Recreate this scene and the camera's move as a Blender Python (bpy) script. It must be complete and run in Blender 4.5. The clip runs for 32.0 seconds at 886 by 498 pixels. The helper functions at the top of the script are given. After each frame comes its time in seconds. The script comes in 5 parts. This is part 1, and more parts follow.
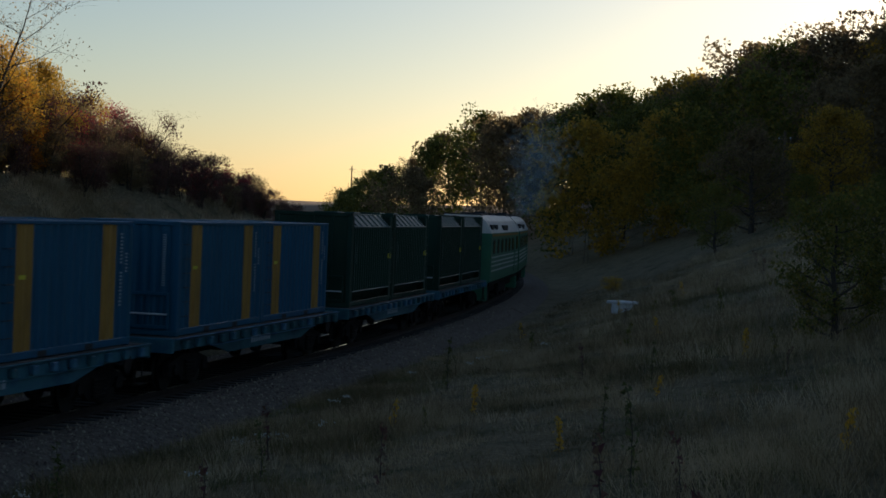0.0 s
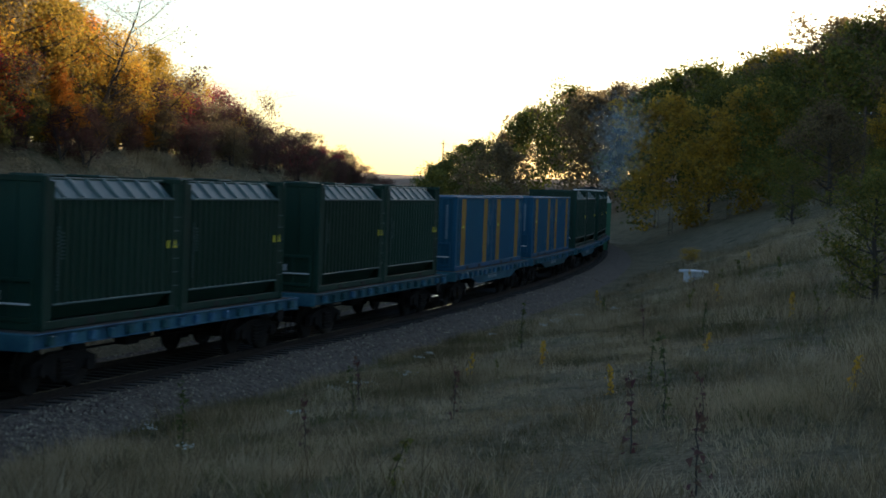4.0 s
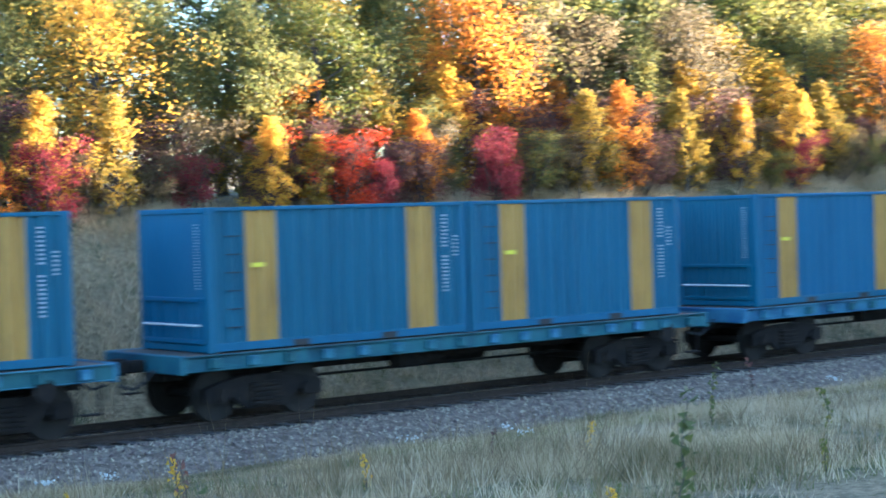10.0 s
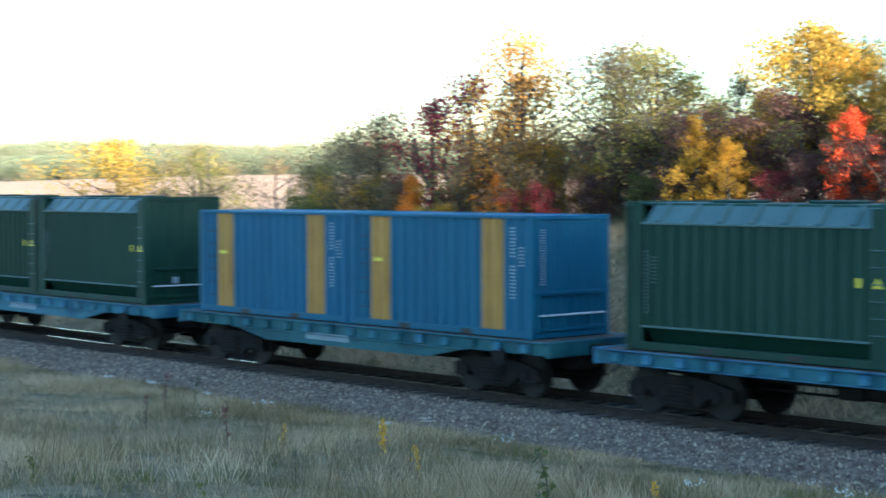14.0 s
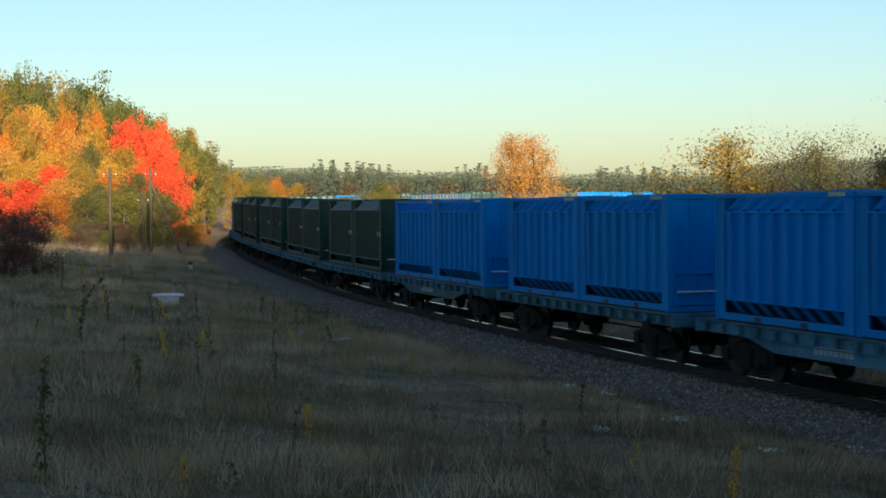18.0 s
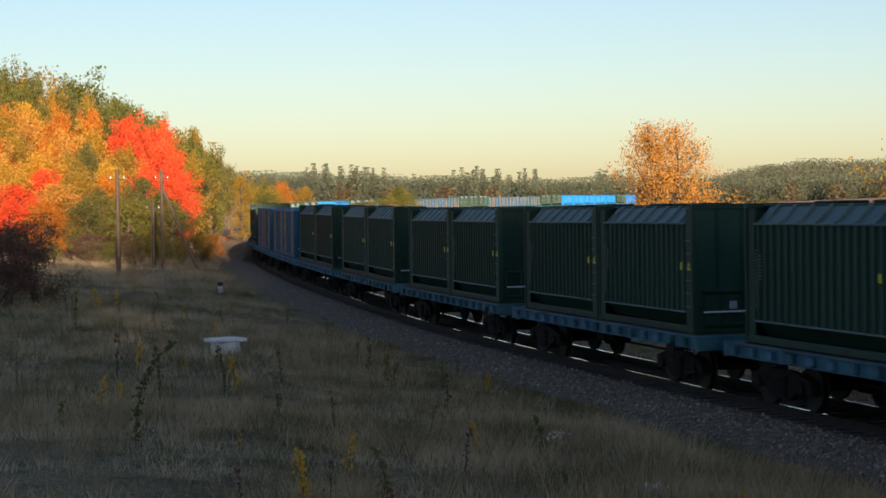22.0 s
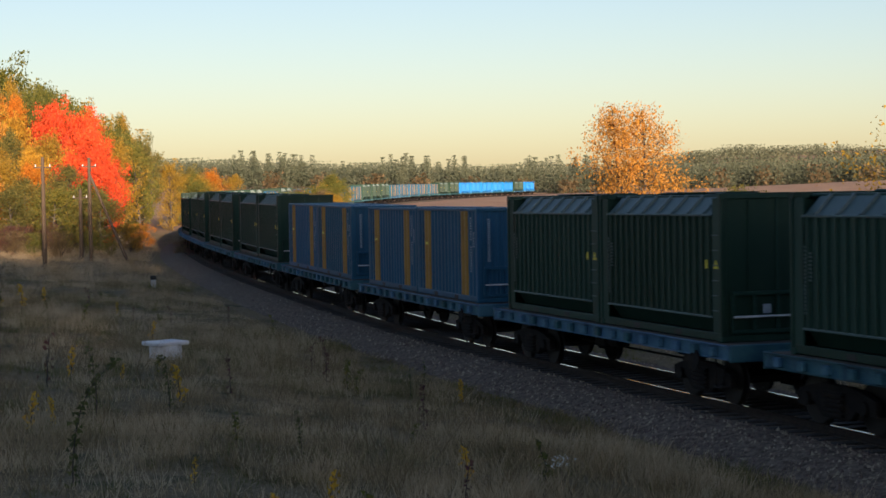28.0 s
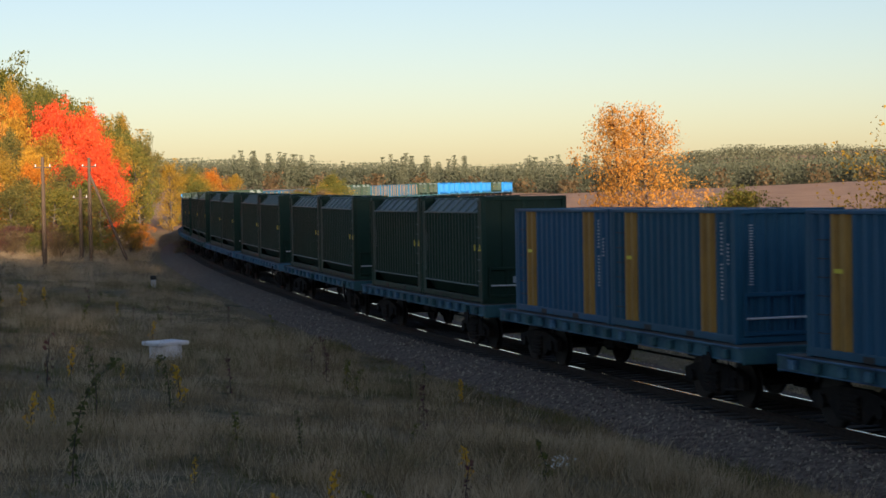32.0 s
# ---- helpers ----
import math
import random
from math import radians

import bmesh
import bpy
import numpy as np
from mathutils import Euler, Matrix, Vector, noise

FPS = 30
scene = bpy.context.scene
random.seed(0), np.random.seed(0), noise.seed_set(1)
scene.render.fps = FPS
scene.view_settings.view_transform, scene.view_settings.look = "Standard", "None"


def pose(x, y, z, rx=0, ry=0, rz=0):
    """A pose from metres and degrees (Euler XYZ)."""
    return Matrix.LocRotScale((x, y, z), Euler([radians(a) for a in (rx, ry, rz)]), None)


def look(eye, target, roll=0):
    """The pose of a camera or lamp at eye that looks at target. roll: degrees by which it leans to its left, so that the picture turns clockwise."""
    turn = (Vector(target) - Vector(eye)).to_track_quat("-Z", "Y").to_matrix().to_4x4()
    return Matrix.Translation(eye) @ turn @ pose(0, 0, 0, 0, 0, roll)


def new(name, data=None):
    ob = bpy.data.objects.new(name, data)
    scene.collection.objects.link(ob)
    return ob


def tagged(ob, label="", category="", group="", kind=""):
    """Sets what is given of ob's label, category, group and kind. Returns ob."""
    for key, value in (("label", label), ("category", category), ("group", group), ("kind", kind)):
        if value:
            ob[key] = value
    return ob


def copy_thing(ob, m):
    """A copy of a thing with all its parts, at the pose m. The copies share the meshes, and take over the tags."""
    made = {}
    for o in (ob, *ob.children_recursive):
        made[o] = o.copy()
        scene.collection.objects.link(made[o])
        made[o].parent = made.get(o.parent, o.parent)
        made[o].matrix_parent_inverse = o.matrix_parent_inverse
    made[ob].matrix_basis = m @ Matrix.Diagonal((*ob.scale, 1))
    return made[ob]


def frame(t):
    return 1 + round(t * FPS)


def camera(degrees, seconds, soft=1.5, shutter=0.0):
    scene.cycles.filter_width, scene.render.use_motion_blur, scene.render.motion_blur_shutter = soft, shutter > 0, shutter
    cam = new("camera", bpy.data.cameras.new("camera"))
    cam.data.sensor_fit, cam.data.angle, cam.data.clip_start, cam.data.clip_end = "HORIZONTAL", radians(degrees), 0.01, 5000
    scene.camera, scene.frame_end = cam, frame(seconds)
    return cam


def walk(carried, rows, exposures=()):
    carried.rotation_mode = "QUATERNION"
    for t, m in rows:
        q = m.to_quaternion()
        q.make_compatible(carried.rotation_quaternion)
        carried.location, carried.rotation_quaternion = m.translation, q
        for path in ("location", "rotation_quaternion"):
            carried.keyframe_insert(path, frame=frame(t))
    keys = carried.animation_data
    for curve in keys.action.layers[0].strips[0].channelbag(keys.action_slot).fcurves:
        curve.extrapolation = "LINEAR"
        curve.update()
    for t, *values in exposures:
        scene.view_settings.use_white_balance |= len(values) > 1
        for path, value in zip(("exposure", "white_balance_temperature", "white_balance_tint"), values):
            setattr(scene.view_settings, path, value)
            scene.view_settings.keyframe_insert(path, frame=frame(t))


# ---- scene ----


# ---- the camera and its way ----
def view(x, y, z, yaw, pitch, roll):
    """A pose from a place, a turn to the left of +y, a tilt up and a lean, in degrees."""
    a, b = radians(yaw), radians(pitch)
    return look((x, y, z), (x - math.sin(a) * math.cos(b), y + math.cos(a) * math.cos(b), z + math.sin(b)), roll)


cam = camera(28.4, 32.0, soft=1.6, shutter=0.4)
PATH = [
    (0, 6.20, 1.77, 4.32, -73.89, -1.17, 2.26),
    (1, 6.27, 1.65, 4.31, -73.75, -1.25, 2.25),
    (2, 6.41, 1.51, 4.28, -73.47, -1.75, 2.31),
    (5, -1.38, -0.76, 4.44, -68.82, -2.22, 2.17),
    (6, -6.05, -1.76, 4.49, -66.72, -2.36, 2.05),
    (7, -13.68, -2.89, 4.41, -65.06, -2.29, 1.44),
    (8, -16.80, -2.30, 3.62, -62.20, -1.48, -0.95),
    (9, -18.34, -5.23, 2.98, -53.92, -0.42, -2.75),
    (10, -15.25, -9.63, 3.62, -38.60, -1.10, -1.74),
    (11, -9.58, -13.38, 4.43, -22.30, -2.22, -1.00),
    (12, 0.98, -16.38, 5.12, 2.31, -3.04, -0.65),
    (13, 11.80, -13.33, 4.86, 27.41, -2.60, -0.25),
    (14, 18.70, -9.00, 4.60, 46.80, -2.20, -0.08),
    (15, 20.00, -3.50, 4.10, 59.00, -1.45, 0.90),
    (18, 18.12, -0.88, 3.91, 71.71, -1.43, -0.48),
    (19, 13.36, -0.21, 3.93, 72.22, -1.50, -0.72),
    (20, 5.71, -0.13, 3.94, 71.35, -1.28, -0.57),
    (21, 1.43, 0.11, 4.03, 72.07, -1.06, -0.51),
    (22, -1.33, 0.20, 4.15, 71.19, -1.31, -0.78),
    (23, -3.87, 0.36, 4.23, 69.64, -1.61, -0.92),
    (24, -5.59, 0.71, 4.24, 68.81, -1.77, -0.98),
    (25, -5.59, 0.71, 4.24, 68.81, -1.77, -0.98),
    (28, -5.59, 0.71, 4.24, 68.81, -1.77, -0.98),
    (29, -5.59, 0.71, 4.24, 68.81, -1.77, -0.98),
    (30, -5.59, 0.71, 4.24, 68.81, -1.77, -0.98),
    (31, -5.59, 0.71, 4.24, 68.81, -1.77, -0.98),
    (32, -5.59, 0.71, 4.24, 68.81, -1.77, -0.98),
]
EXPOSURES = [(0, 0.38, 5900, 14), (2.0, 0.53, 5900, 14), (2.5, 1.18, 6100, 15), (4.5, 1.61, 6150, 12), (6, 1.36, 5900, 13), (7, 1.31, 5900, 13), (8, 1.81, 5900, 12), (9, 2.81, 5650, 13), (10, 4.12, 5200, 12),
             (11, 4.48, 5250, 8), (12, 4.53, 5400, 8), (13, 4.38, 5350, 4), (14, 3.53, 5350, 5), (15, 1.36, 5100, 12), (15.5, 1.18, 5200, 10), (17.5, 1.32, 5510, 9), (20, 1.28, 6110, 19), (32, 1.27, 6460, 26)]
walk(cam, [(t, view(*row)) for t, *row in PATH], EXPOSURES)

# ---- sky and sun: a low evening sun behind the wooded hill ----
SUN_YAW, SUN_UP = -98.0, 8.3
world = bpy.data.worlds.new("evening_sky")
scene.world = world
world.use_nodes = True
sky = world.node_tree.nodes.new("ShaderNodeTexSky")
sky.sky_type = "NISHITA"
sky.sun_disc = False
sky.sun_elevation, sky.sun_rotation = radians(SUN_UP), radians(-SUN_YAW)
sky.air_density, sky.dust_density, sky.ozone_density, sky.altitude = 1.0, 0.7, 1.9, 100
back = world.node_tree.nodes["Background"]
back.inputs["Strength"].default_value = 0.072
world.node_tree.links.new(sky.outputs[0], back.inputs["Color"])
sun = new("sun", bpy.data.lights.new("sun", "SUN"))
sun.data.energy, sun.data.angle, sun.data.color = 5.0, radians(0.6), (1.0, 0.79, 0.52)
sun.matrix_world = look((math.sin(radians(-SUN_YAW)) * 50, math.cos(radians(SUN_YAW)) * 50, 50 * math.tan(radians(SUN_UP))), (0, 0, 0))

# plan of the line: curvature per kilometre at places along it, and its distance from the origin
NODES = (-800, -430, -330, -215, -200, -80, -40, 0, 80, 200)
CURVE = (0.2, 1.1, 0.3, 0.6, 3.169, 1.108, 1.684, 0.984, 2.213, 3.445)
OFFSET = 18.731
PITCH = 14.818
# how far the train has come, second by second
RUN = [
    (0, 93.32), (1, 101.65), (2, 109.85), (5, 133.9), (6, 141.36), (7, 147.94), (8, 154.38), (9, 161.82), (10, 170.08), (11, 179.72), (12, 189.62), (13, 199.6), (14, 209.35), (15, 217.78), (18, 239.97), (19, 247.38), (20, 254.22), (21, 261.05), (22, 268.18), (23, 275.52), (24, 283.13), (25, 290.75), (28, 313.92), (29, 321.56), (30, 329.03), (31, 336.63), (32, 344.07)
]


# ---- the railway line: a plan curve bending away from the viewer's side ----
def track_table(nodes, curvature, offset):
    g = np.arange(-800.0, 401.0, 1.0)
    k = np.interp(g, nodes, curvature) / 1000.0
    th = np.concatenate([[0], np.cumsum((k[1:] + k[:-1]) / 2)])
    th -= np.interp(0, g, th)
    c, s = np.cos(th), np.sin(th)
    x = np.concatenate([[0], np.cumsum((c[1:] + c[:-1]) / 2)])
    y = np.concatenate([[0], np.cumsum((s[1:] + s[:-1]) / 2)])
    z = np.interp(g, (-800, -600, -420, -170, -120, -60, 0, 400), (4.4, 4.0, 3.0, 0.58, 0.49, -0.05, 0, 0))
    return g, x - np.interp(0, g, x), y - np.interp(0, g, y) + offset, z, th


TS, TX, TY, TZ, TTH = track_table(NODES, CURVE, OFFSET)


def on_track(s, n=0.0, z=0.0):
    """Place s metres along the line and n metres beside it (positive: behind it)."""
    th = float(np.interp(s, TS, TTH))
    return Vector((float(np.interp(s, TS, TX)) - n * math.sin(th), float(np.interp(s, TS, TY)) + n * math.cos(th),
                   float(np.interp(s, TS, TZ)) + z))


def heading(s):
    return math.degrees(float(np.interp(s, TS, TTH)))


def beside(px, py):
    """Along and across coordinates of points against the line, for arrays."""
    px, py = np.asarray(px, float).ravel(), np.asarray(py, float).ravel()
    s, n = np.zeros_like(px), np.zeros_like(px)
    gs, gx, gy, gth = TS[::3], TX[::3], TY[::3], TTH[::3]
    for a in range(0, len(px), 4000):
        qx, qy = px[a:a + 4000, None], py[a:a + 4000, None]
        j = np.argmin((qx - gx) ** 2 + (qy - gy) ** 2, axis=1)
        dx, dy = px[a:a + 4000] - gx[j], py[a:a + 4000] - gy[j]
        s[a:a + 4000] = gs[j] + dx * np.cos(gth[j]) + dy * np.sin(gth[j])
        n[a:a + 4000] = -dx * np.sin(gth[j]) + dy * np.cos(gth[j])
    return s, n


def smooth(a, b, v):
    t = np.clip((v - a) / (b - a), 0, 1)
    return t * t * (3 - 2 * t)


def waves(x, y, seed, size):
    r = np.random.RandomState(seed)
    out = 0
    for i in range(7):
        a, f = r.uniform(0, 6.28), r.uniform(0.6, 2.2) / size
        out = out + np.sin((x * math.cos(a) + y * math.sin(a)) * f + r.uniform(0, 6.28))
    return out / 7


def ground_height(px, py):
    px, py = np.asarray(px, float).ravel(), np.asarray(py, float).ravel()
    s, n = beside(px, py)
    tz = np.interp(s, TS, TZ)
    r = np.hypot(px, py)
    # the viewer's side: a shallow bank, a hillside further along
    a = -n
    rise = np.interp(s, (-400, -120, -40, 10, 40, 72, 120, 400), (0.03, 0.06, 0.06, 0.07, 0.15, 0.32, 0.36, 0.36))
    near = -0.55 + 0.25 * smooth(2.6, 6.0, a) + rise * np.clip(a - 5, 0, 14) + np.where(s > 30, 0.2, 1.0) * rise * np.clip(a - 19, 0, 20) + 0.2 * rise * np.clip(a - 39, 0, 50)
    near = np.where(s > 0, near, near - 0.3 * smooth(-60, -110, s) * smooth(4, 12, a))
    # the wooded hill in front of the sun
    hx = smooth(55, 140, px) * smooth(26, -25, py - 0.20 * np.clip(px - 60, 0, 400)) * smooth(-330, -150, py) * (1 + 0.5 * smooth(-5, -40, py))
    near = near * (1 - smooth(30, 80, a) * smooth(-79, -75, np.degrees(np.arctan2(-px, py))) * smooth(100, 200, px))
    near = near + 13 * hx * smooth(34, 110, a)
    # added rise out of view; with its trees it keeps sun off the line
    near = near + 16 * smooth(-6, -15, py) * smooth(130, 165, px) * smooth(235, 195, px) * smooth(-200, -120, py)
    # wooded rise on the same side towards the field
    lx = smooth(-80, -170, px) * smooth(34, -20, py) * smooth(-300, -150, py)
    near = near + 7 * lx * smooth(18, 55, a)
    # the cutting's far bank
    crest = np.interp(s, (-60, -44, -30, -18, -8, 10, 28, 48, 66, 84, 104, 135), (0.2, 0.6, 1.8, 3.5, 4.4, 4.6, 5.0, 5.6, 5.5, 4.2, 1.8, 0.2))
    bank = crest * smooth(2.6, 8.6, n) + 0.03 * crest / 4 * np.clip(n - 8.6, 0, 60)
    far = -0.55 + bank + 0.06 * np.clip(n - 4, 0, 8) * smooth(2, 0, crest)
    z = np.where(n < 0, near, far)
    z = np.where(np.abs(n) < 2.6, -0.55, z)
    w = np.clip((np.abs(n) - 3) / 12, 0.0, 1)
    z = z + tz * np.clip(1.0 - 0 * n, 0, 1)
    z = z + w * (0.16 * waves(px, py, 3, 2.6) + 0.10 * waves(px, py, 4, 0.9) + np.where(n < 0, 0.30, 0.10) * waves(px, py, 5, 5.5) * smooth(5, 11, np.abs(n)))
    # rolling fields to the horizon
    z = z + smooth(150, 900, r) * smooth(140, -120, px) * (3.5 + 4 * waves(px, py, 8, 190)) * smooth(12, 160, np.abs(n))
    z = z + smooth(1300, 2600, r) * smooth(300, -300, px) * (24 + 22 * waves(px, py, 9, 420))
    yaw = np.degrees(np.arctan2(-px, py))
    z = z + 20 * smooth(1150, 1900, r) * smooth(63.5, 59.5, yaw) * smooth(10, 30, yaw)
    return z


def ground_at(x, y):
    return float(ground_height([x], [y])[0])


# ---- mesh building ----
class Shape:
    def __init__(self):
        self.v, self.f, self.m = [], [], []

    def add(self, verts, faces, mat=0):
        b = len(self.v)
        self.v += [tuple(p) for p in verts]
        self.f += [tuple(i + b for i in f) for f in faces]
        self.m += [mat] * len(faces)
        return self

    def box(self, x0, y0, z0, x1, y1, z1, c=0.0, mat=0):
        if c <= 0:
            v = [(x, y, z) for z in (z0, z1) for y in (y0, y1) for x in (x0, x1)]
            return self.add(v, [(0, 2, 3, 1), (4, 5, 7, 6), (0, 1, 5, 4), (2, 6, 7, 3), (0, 4, 6, 2), (1, 3, 7, 5)], mat)
        xs, ys, zs = (x0, x1), (y0, y1), (z0, z1)
        v, idx = [], {}
        for i in (0, 1):
            for j in (0, 1):
                for k in (0, 1):
                    sx, sy, sz = (c, -c)[i], (c, -c)[j], (c, -c)[k]
                    for ax, p in ((0, (xs[i], ys[j] + sy, zs[k] + sz)), (1, (xs[i] + sx, ys[j], zs[k] + sz)), (2, (xs[i] + sx, ys[j] + sy, zs[k]))):
                        idx[i, j, k, ax] = len(v)
                        v.append(p)
        f = []
        for i in (0, 1):
            q = [(i, 0, 0, 0), (i, 1, 0, 0), (i, 1, 1, 0), (i, 0, 1, 0)]
            f.append([idx[a] for a in (q if i else q[::-1])])
            q = [(0, i, 0, 1), (0, i, 1, 1), (1, i, 1, 1), (1, i, 0, 1)]
            f.append([idx[a] for a in (q if i else q[::-1])])
            q = [(0, 0, i, 2), (1, 0, i, 2), (1, 1, i, 2), (0, 1, i, 2)]
            f.append([idx[a] for a in (q if i else q[::-1])])
        for a in (0, 1):
            for b in (0, 1):
                f.append([idx[a, b, 0, 0], idx[a, b, 1, 0], idx[a, b, 1, 1], idx[a, b, 0, 1]])
                f.append([idx[a, 0, b, 0], idx[a, 1, b, 0], idx[a, 1, b, 2], idx[a, 0, b, 2]])
                f.append([idx[0, a, b, 1], idx[1, a, b, 1], idx[1, a, b, 2], idx[0, a, b, 2]])
        for i in (0, 1):
            for j in (0, 1):
                for k in (0, 1):
                    f.append([idx[i, j, k, 0], idx[i, j, k, 1], idx[i, j, k, 2]])
        return self.add(v, f, mat)

    def tube(self, a, b, r0, r1=None, n=8, caps=True, mat=0):
        r1 = r0 if r1 is None else r1
        a, b = Vector(a), Vector(b)
        d = (b - a).normalized()
        u = d.orthogonal().normalized()
        w = d.cross(u)
        v = []
        for p, r in ((a, r0), (b, r1)):
            v += [p + (u * math.cos(t) + w * math.sin(t)) * r for t in [6.28319 * i / n for i in range(n)]]
        f = [(i, (i + 1) % n, n + (i + 1) % n, n + i) for i in range(n)]
        if caps:
            f += [tuple(range(n))[::-1], tuple(range(n, 2 * n))]
        return self.add(v, f, mat)

    def rope(self, points, radii, n=5, mat=0):
        """One bent round bar through the points."""
        pts = [Vector(p) for p in points]
        v = []
        for i, p in enumerate(pts):
            d = (pts[min(i + 1, len(pts) - 1)] - pts[max(i - 1, 0)]).normalized()
            u = d.cross(Vector((0.31, 0.95, 0.07))).normalized()
            w = d.cross(u)
            v += [p + (u * math.cos(t) + w * math.sin(t)) * radii[i] for t in [6.28319 * j / n for j in range(n)]]
        f = [(i * n + j, i * n + (j + 1) % n, (i + 1) * n + (j + 1) % n, (i + 1) * n + j) for i in range(len(pts) - 1) for j in range(n)]
        return self.add(v, f, mat)

    def extrude(self, profile, x0, x1, mat=0, caps=True):
        """A closed outline of (y, z), from x0 to x1."""
        n = len(profile)
        v = [(x0, y, z) for y, z in profile] + [(x1, y, z) for y, z in profile]
        f = [(i, (i + 1) % n, n + (i + 1) % n, n + i) for i in range(n)]
        if caps:
            f += [tuple(range(n))[::-1], tuple(range(n, 2 * n))]
        return self.add(v, f, mat)

    def revolve(self, profile, centre, axis, n=20, mat=0):
        """Pairs of (along the axis, radius), turned round the axis y or x."""
        v = []
        for d, r in profile:
            for i in range(n):
                c, s = math.cos(6.28319 * i / n) * r, math.sin(6.28319 * i / n) * r
                v.append((centre[0] + c, centre[1] + d, centre[2] + s) if axis == "y" else (centre[0] + d, centre[1] + c, centre[2] + s))
        f = [(j * n + i, j * n + (i + 1) % n, (j + 1) * n + (i + 1) % n, (j + 1) * n + i) for j in range(len(profile) - 1) for i in range(n)]
        f += [tuple(range(n))[::-1], tuple(range((len(profile) - 1) * n, len(profile) * n))]
        return self.add(v, f, mat)

    def mesh(self, name, *mats, even=True):
        me = bpy.data.meshes.new(name)
        me.from_pydata(self.v, [], self.f)
        for m in mats:
            me.materials.append(m)
        if any(self.m):
            me.polygons.foreach_set("material_index", self.m)
        if even:
            bm = bmesh.new()
            bm.from_mesh(me)
            bmesh.ops.recalc_face_normals(bm, faces=bm.faces)
            bm.to_mesh(me)
            bm.free()
        me.update()
        return me


def part(name, shape, material, parent, label="", at=None, even=True):
    """One mesh under a thing or a part; shape: a Shape or a finished mesh."""
    mats = material if isinstance(material, (tuple, list)) else (material,)
    ob = new(name, shape.mesh(name, *mats, even=even) if isinstance(shape, Shape) else shape)
    ob.parent = parent
    if at:
        ob.location = at
    if label:
        tagged(ob, label)
    return ob


def thing(name, label, category, group="", m=None):
    ob = new(name)
    ob.empty_display_size = 0.2
    if m is not None:
        ob.matrix_world = m
    return tagged(ob, label, category, group)


# ---- materials ----
def material(name, rough=0.6, metal=0.0, spec=0.5):
    m = bpy.data.materials.new(name)
    m.use_nodes = True
    b = m.node_tree.nodes["Principled BSDF"]
    b.inputs["Roughness"].default_value = rough
    b.inputs["Metallic"].default_value = metal
    b.inputs["Specular IOR Level"].default_value = spec
    return m, m.node_tree.nodes, m.node_tree.links, b


def surface(name, colours, scale=3.0, rough=0.7, metal=0.0, bump=0.15, fine=40.0, vary=0.0, island=0.0, space="Object", detail=6.0, streak=1.0, spec=0.5):
    """Colour run through coarse and fine noise, with relief; vary: by object; island: by piece."""
    m, ns, ln, b = material(name, rough, metal, spec)
    tc, mp = ns.new("ShaderNodeTexCoord"), ns.new("ShaderNodeMapping")
    ln.new(tc.outputs[space], mp.inputs["Vector"])
    mp.inputs["Scale"].default_value = (1, 1, streak)
    n1, n2 = ns.new("ShaderNodeTexNoise"), ns.new("ShaderNodeTexNoise")
    n1.inputs["Scale"].default_value, n2.inputs["Scale"].default_value = scale, fine
    n1.inputs["Detail"].default_value, n2.inputs["Detail"].default_value = detail, 4
    n1.inputs["Roughness"].default_value = 0.62
    for n in (n1, n2):
        ln.new(mp.outputs[0], n.inputs["Vector"])
    mixed = ns.new("ShaderNodeMath")
    mixed.operation = "MULTIPLY_ADD"
    mixed.inputs[1].default_value = 0.35
    ln.new(n2.outputs[0], mixed.inputs[0])
    sub = ns.new("ShaderNodeMath")
    sub.operation = "MULTIPLY_ADD"
    sub.inputs[1].default_value, sub.inputs[2].default_value = 1.0, -0.175
    ln.new(n1.outputs[0], sub.inputs[0])
    ln.new(sub.outputs[0], mixed.inputs[2])
    ramp = ns.new("ShaderNodeValToRGB")
    e = ramp.color_ramp.elements
    while len(e) < len(colours):
        e.new(0.5)
    for i, c in enumerate(colours):
        e[i].position = 0.28 + 0.44 * i / max(1, len(colours) - 1)
        e[i].color = (*c, 1)
    ln.new(mixed.outputs[0], ramp.inputs[0])
    col = ramp.outputs[0]
    if vary or island:
        h = ns.new("ShaderNodeHueSaturation")
        info = ns.new("ShaderNodeNewGeometry") if island else ns.new("ShaderNodeObjectInfo")
        src = info.outputs["Random Per Island"] if island else info.outputs["Random"]
        amount = island or vary
        for k, lo, hi in (("Value", 1 - amount, 1 + amount), ("Hue", 0.5 - 0.06 * amount, 0.5 + 0.06 * amount)):
            mr = ns.new("ShaderNodeMapRange")
            mr.inputs["To Min"].default_value, mr.inputs["To Max"].default_value = lo, hi
            ln.new(src, mr.inputs[0])
            ln.new(mr.outputs[0], h.inputs[k])
        ln.new(col, h.inputs["Color"])
        col = h.outputs[0]
    ln.new(col, b.inputs["Base Color"])
    if bump:
        bp = ns.new("ShaderNodeBump")
        bp.inputs["Strength"].default_value, bp.inputs["Distance"].default_value = bump, 0.02
        ln.new(mixed.outputs[0], bp.inputs["Height"])
        ln.new(bp.outputs[0], b.inputs["Normal"])
    return m


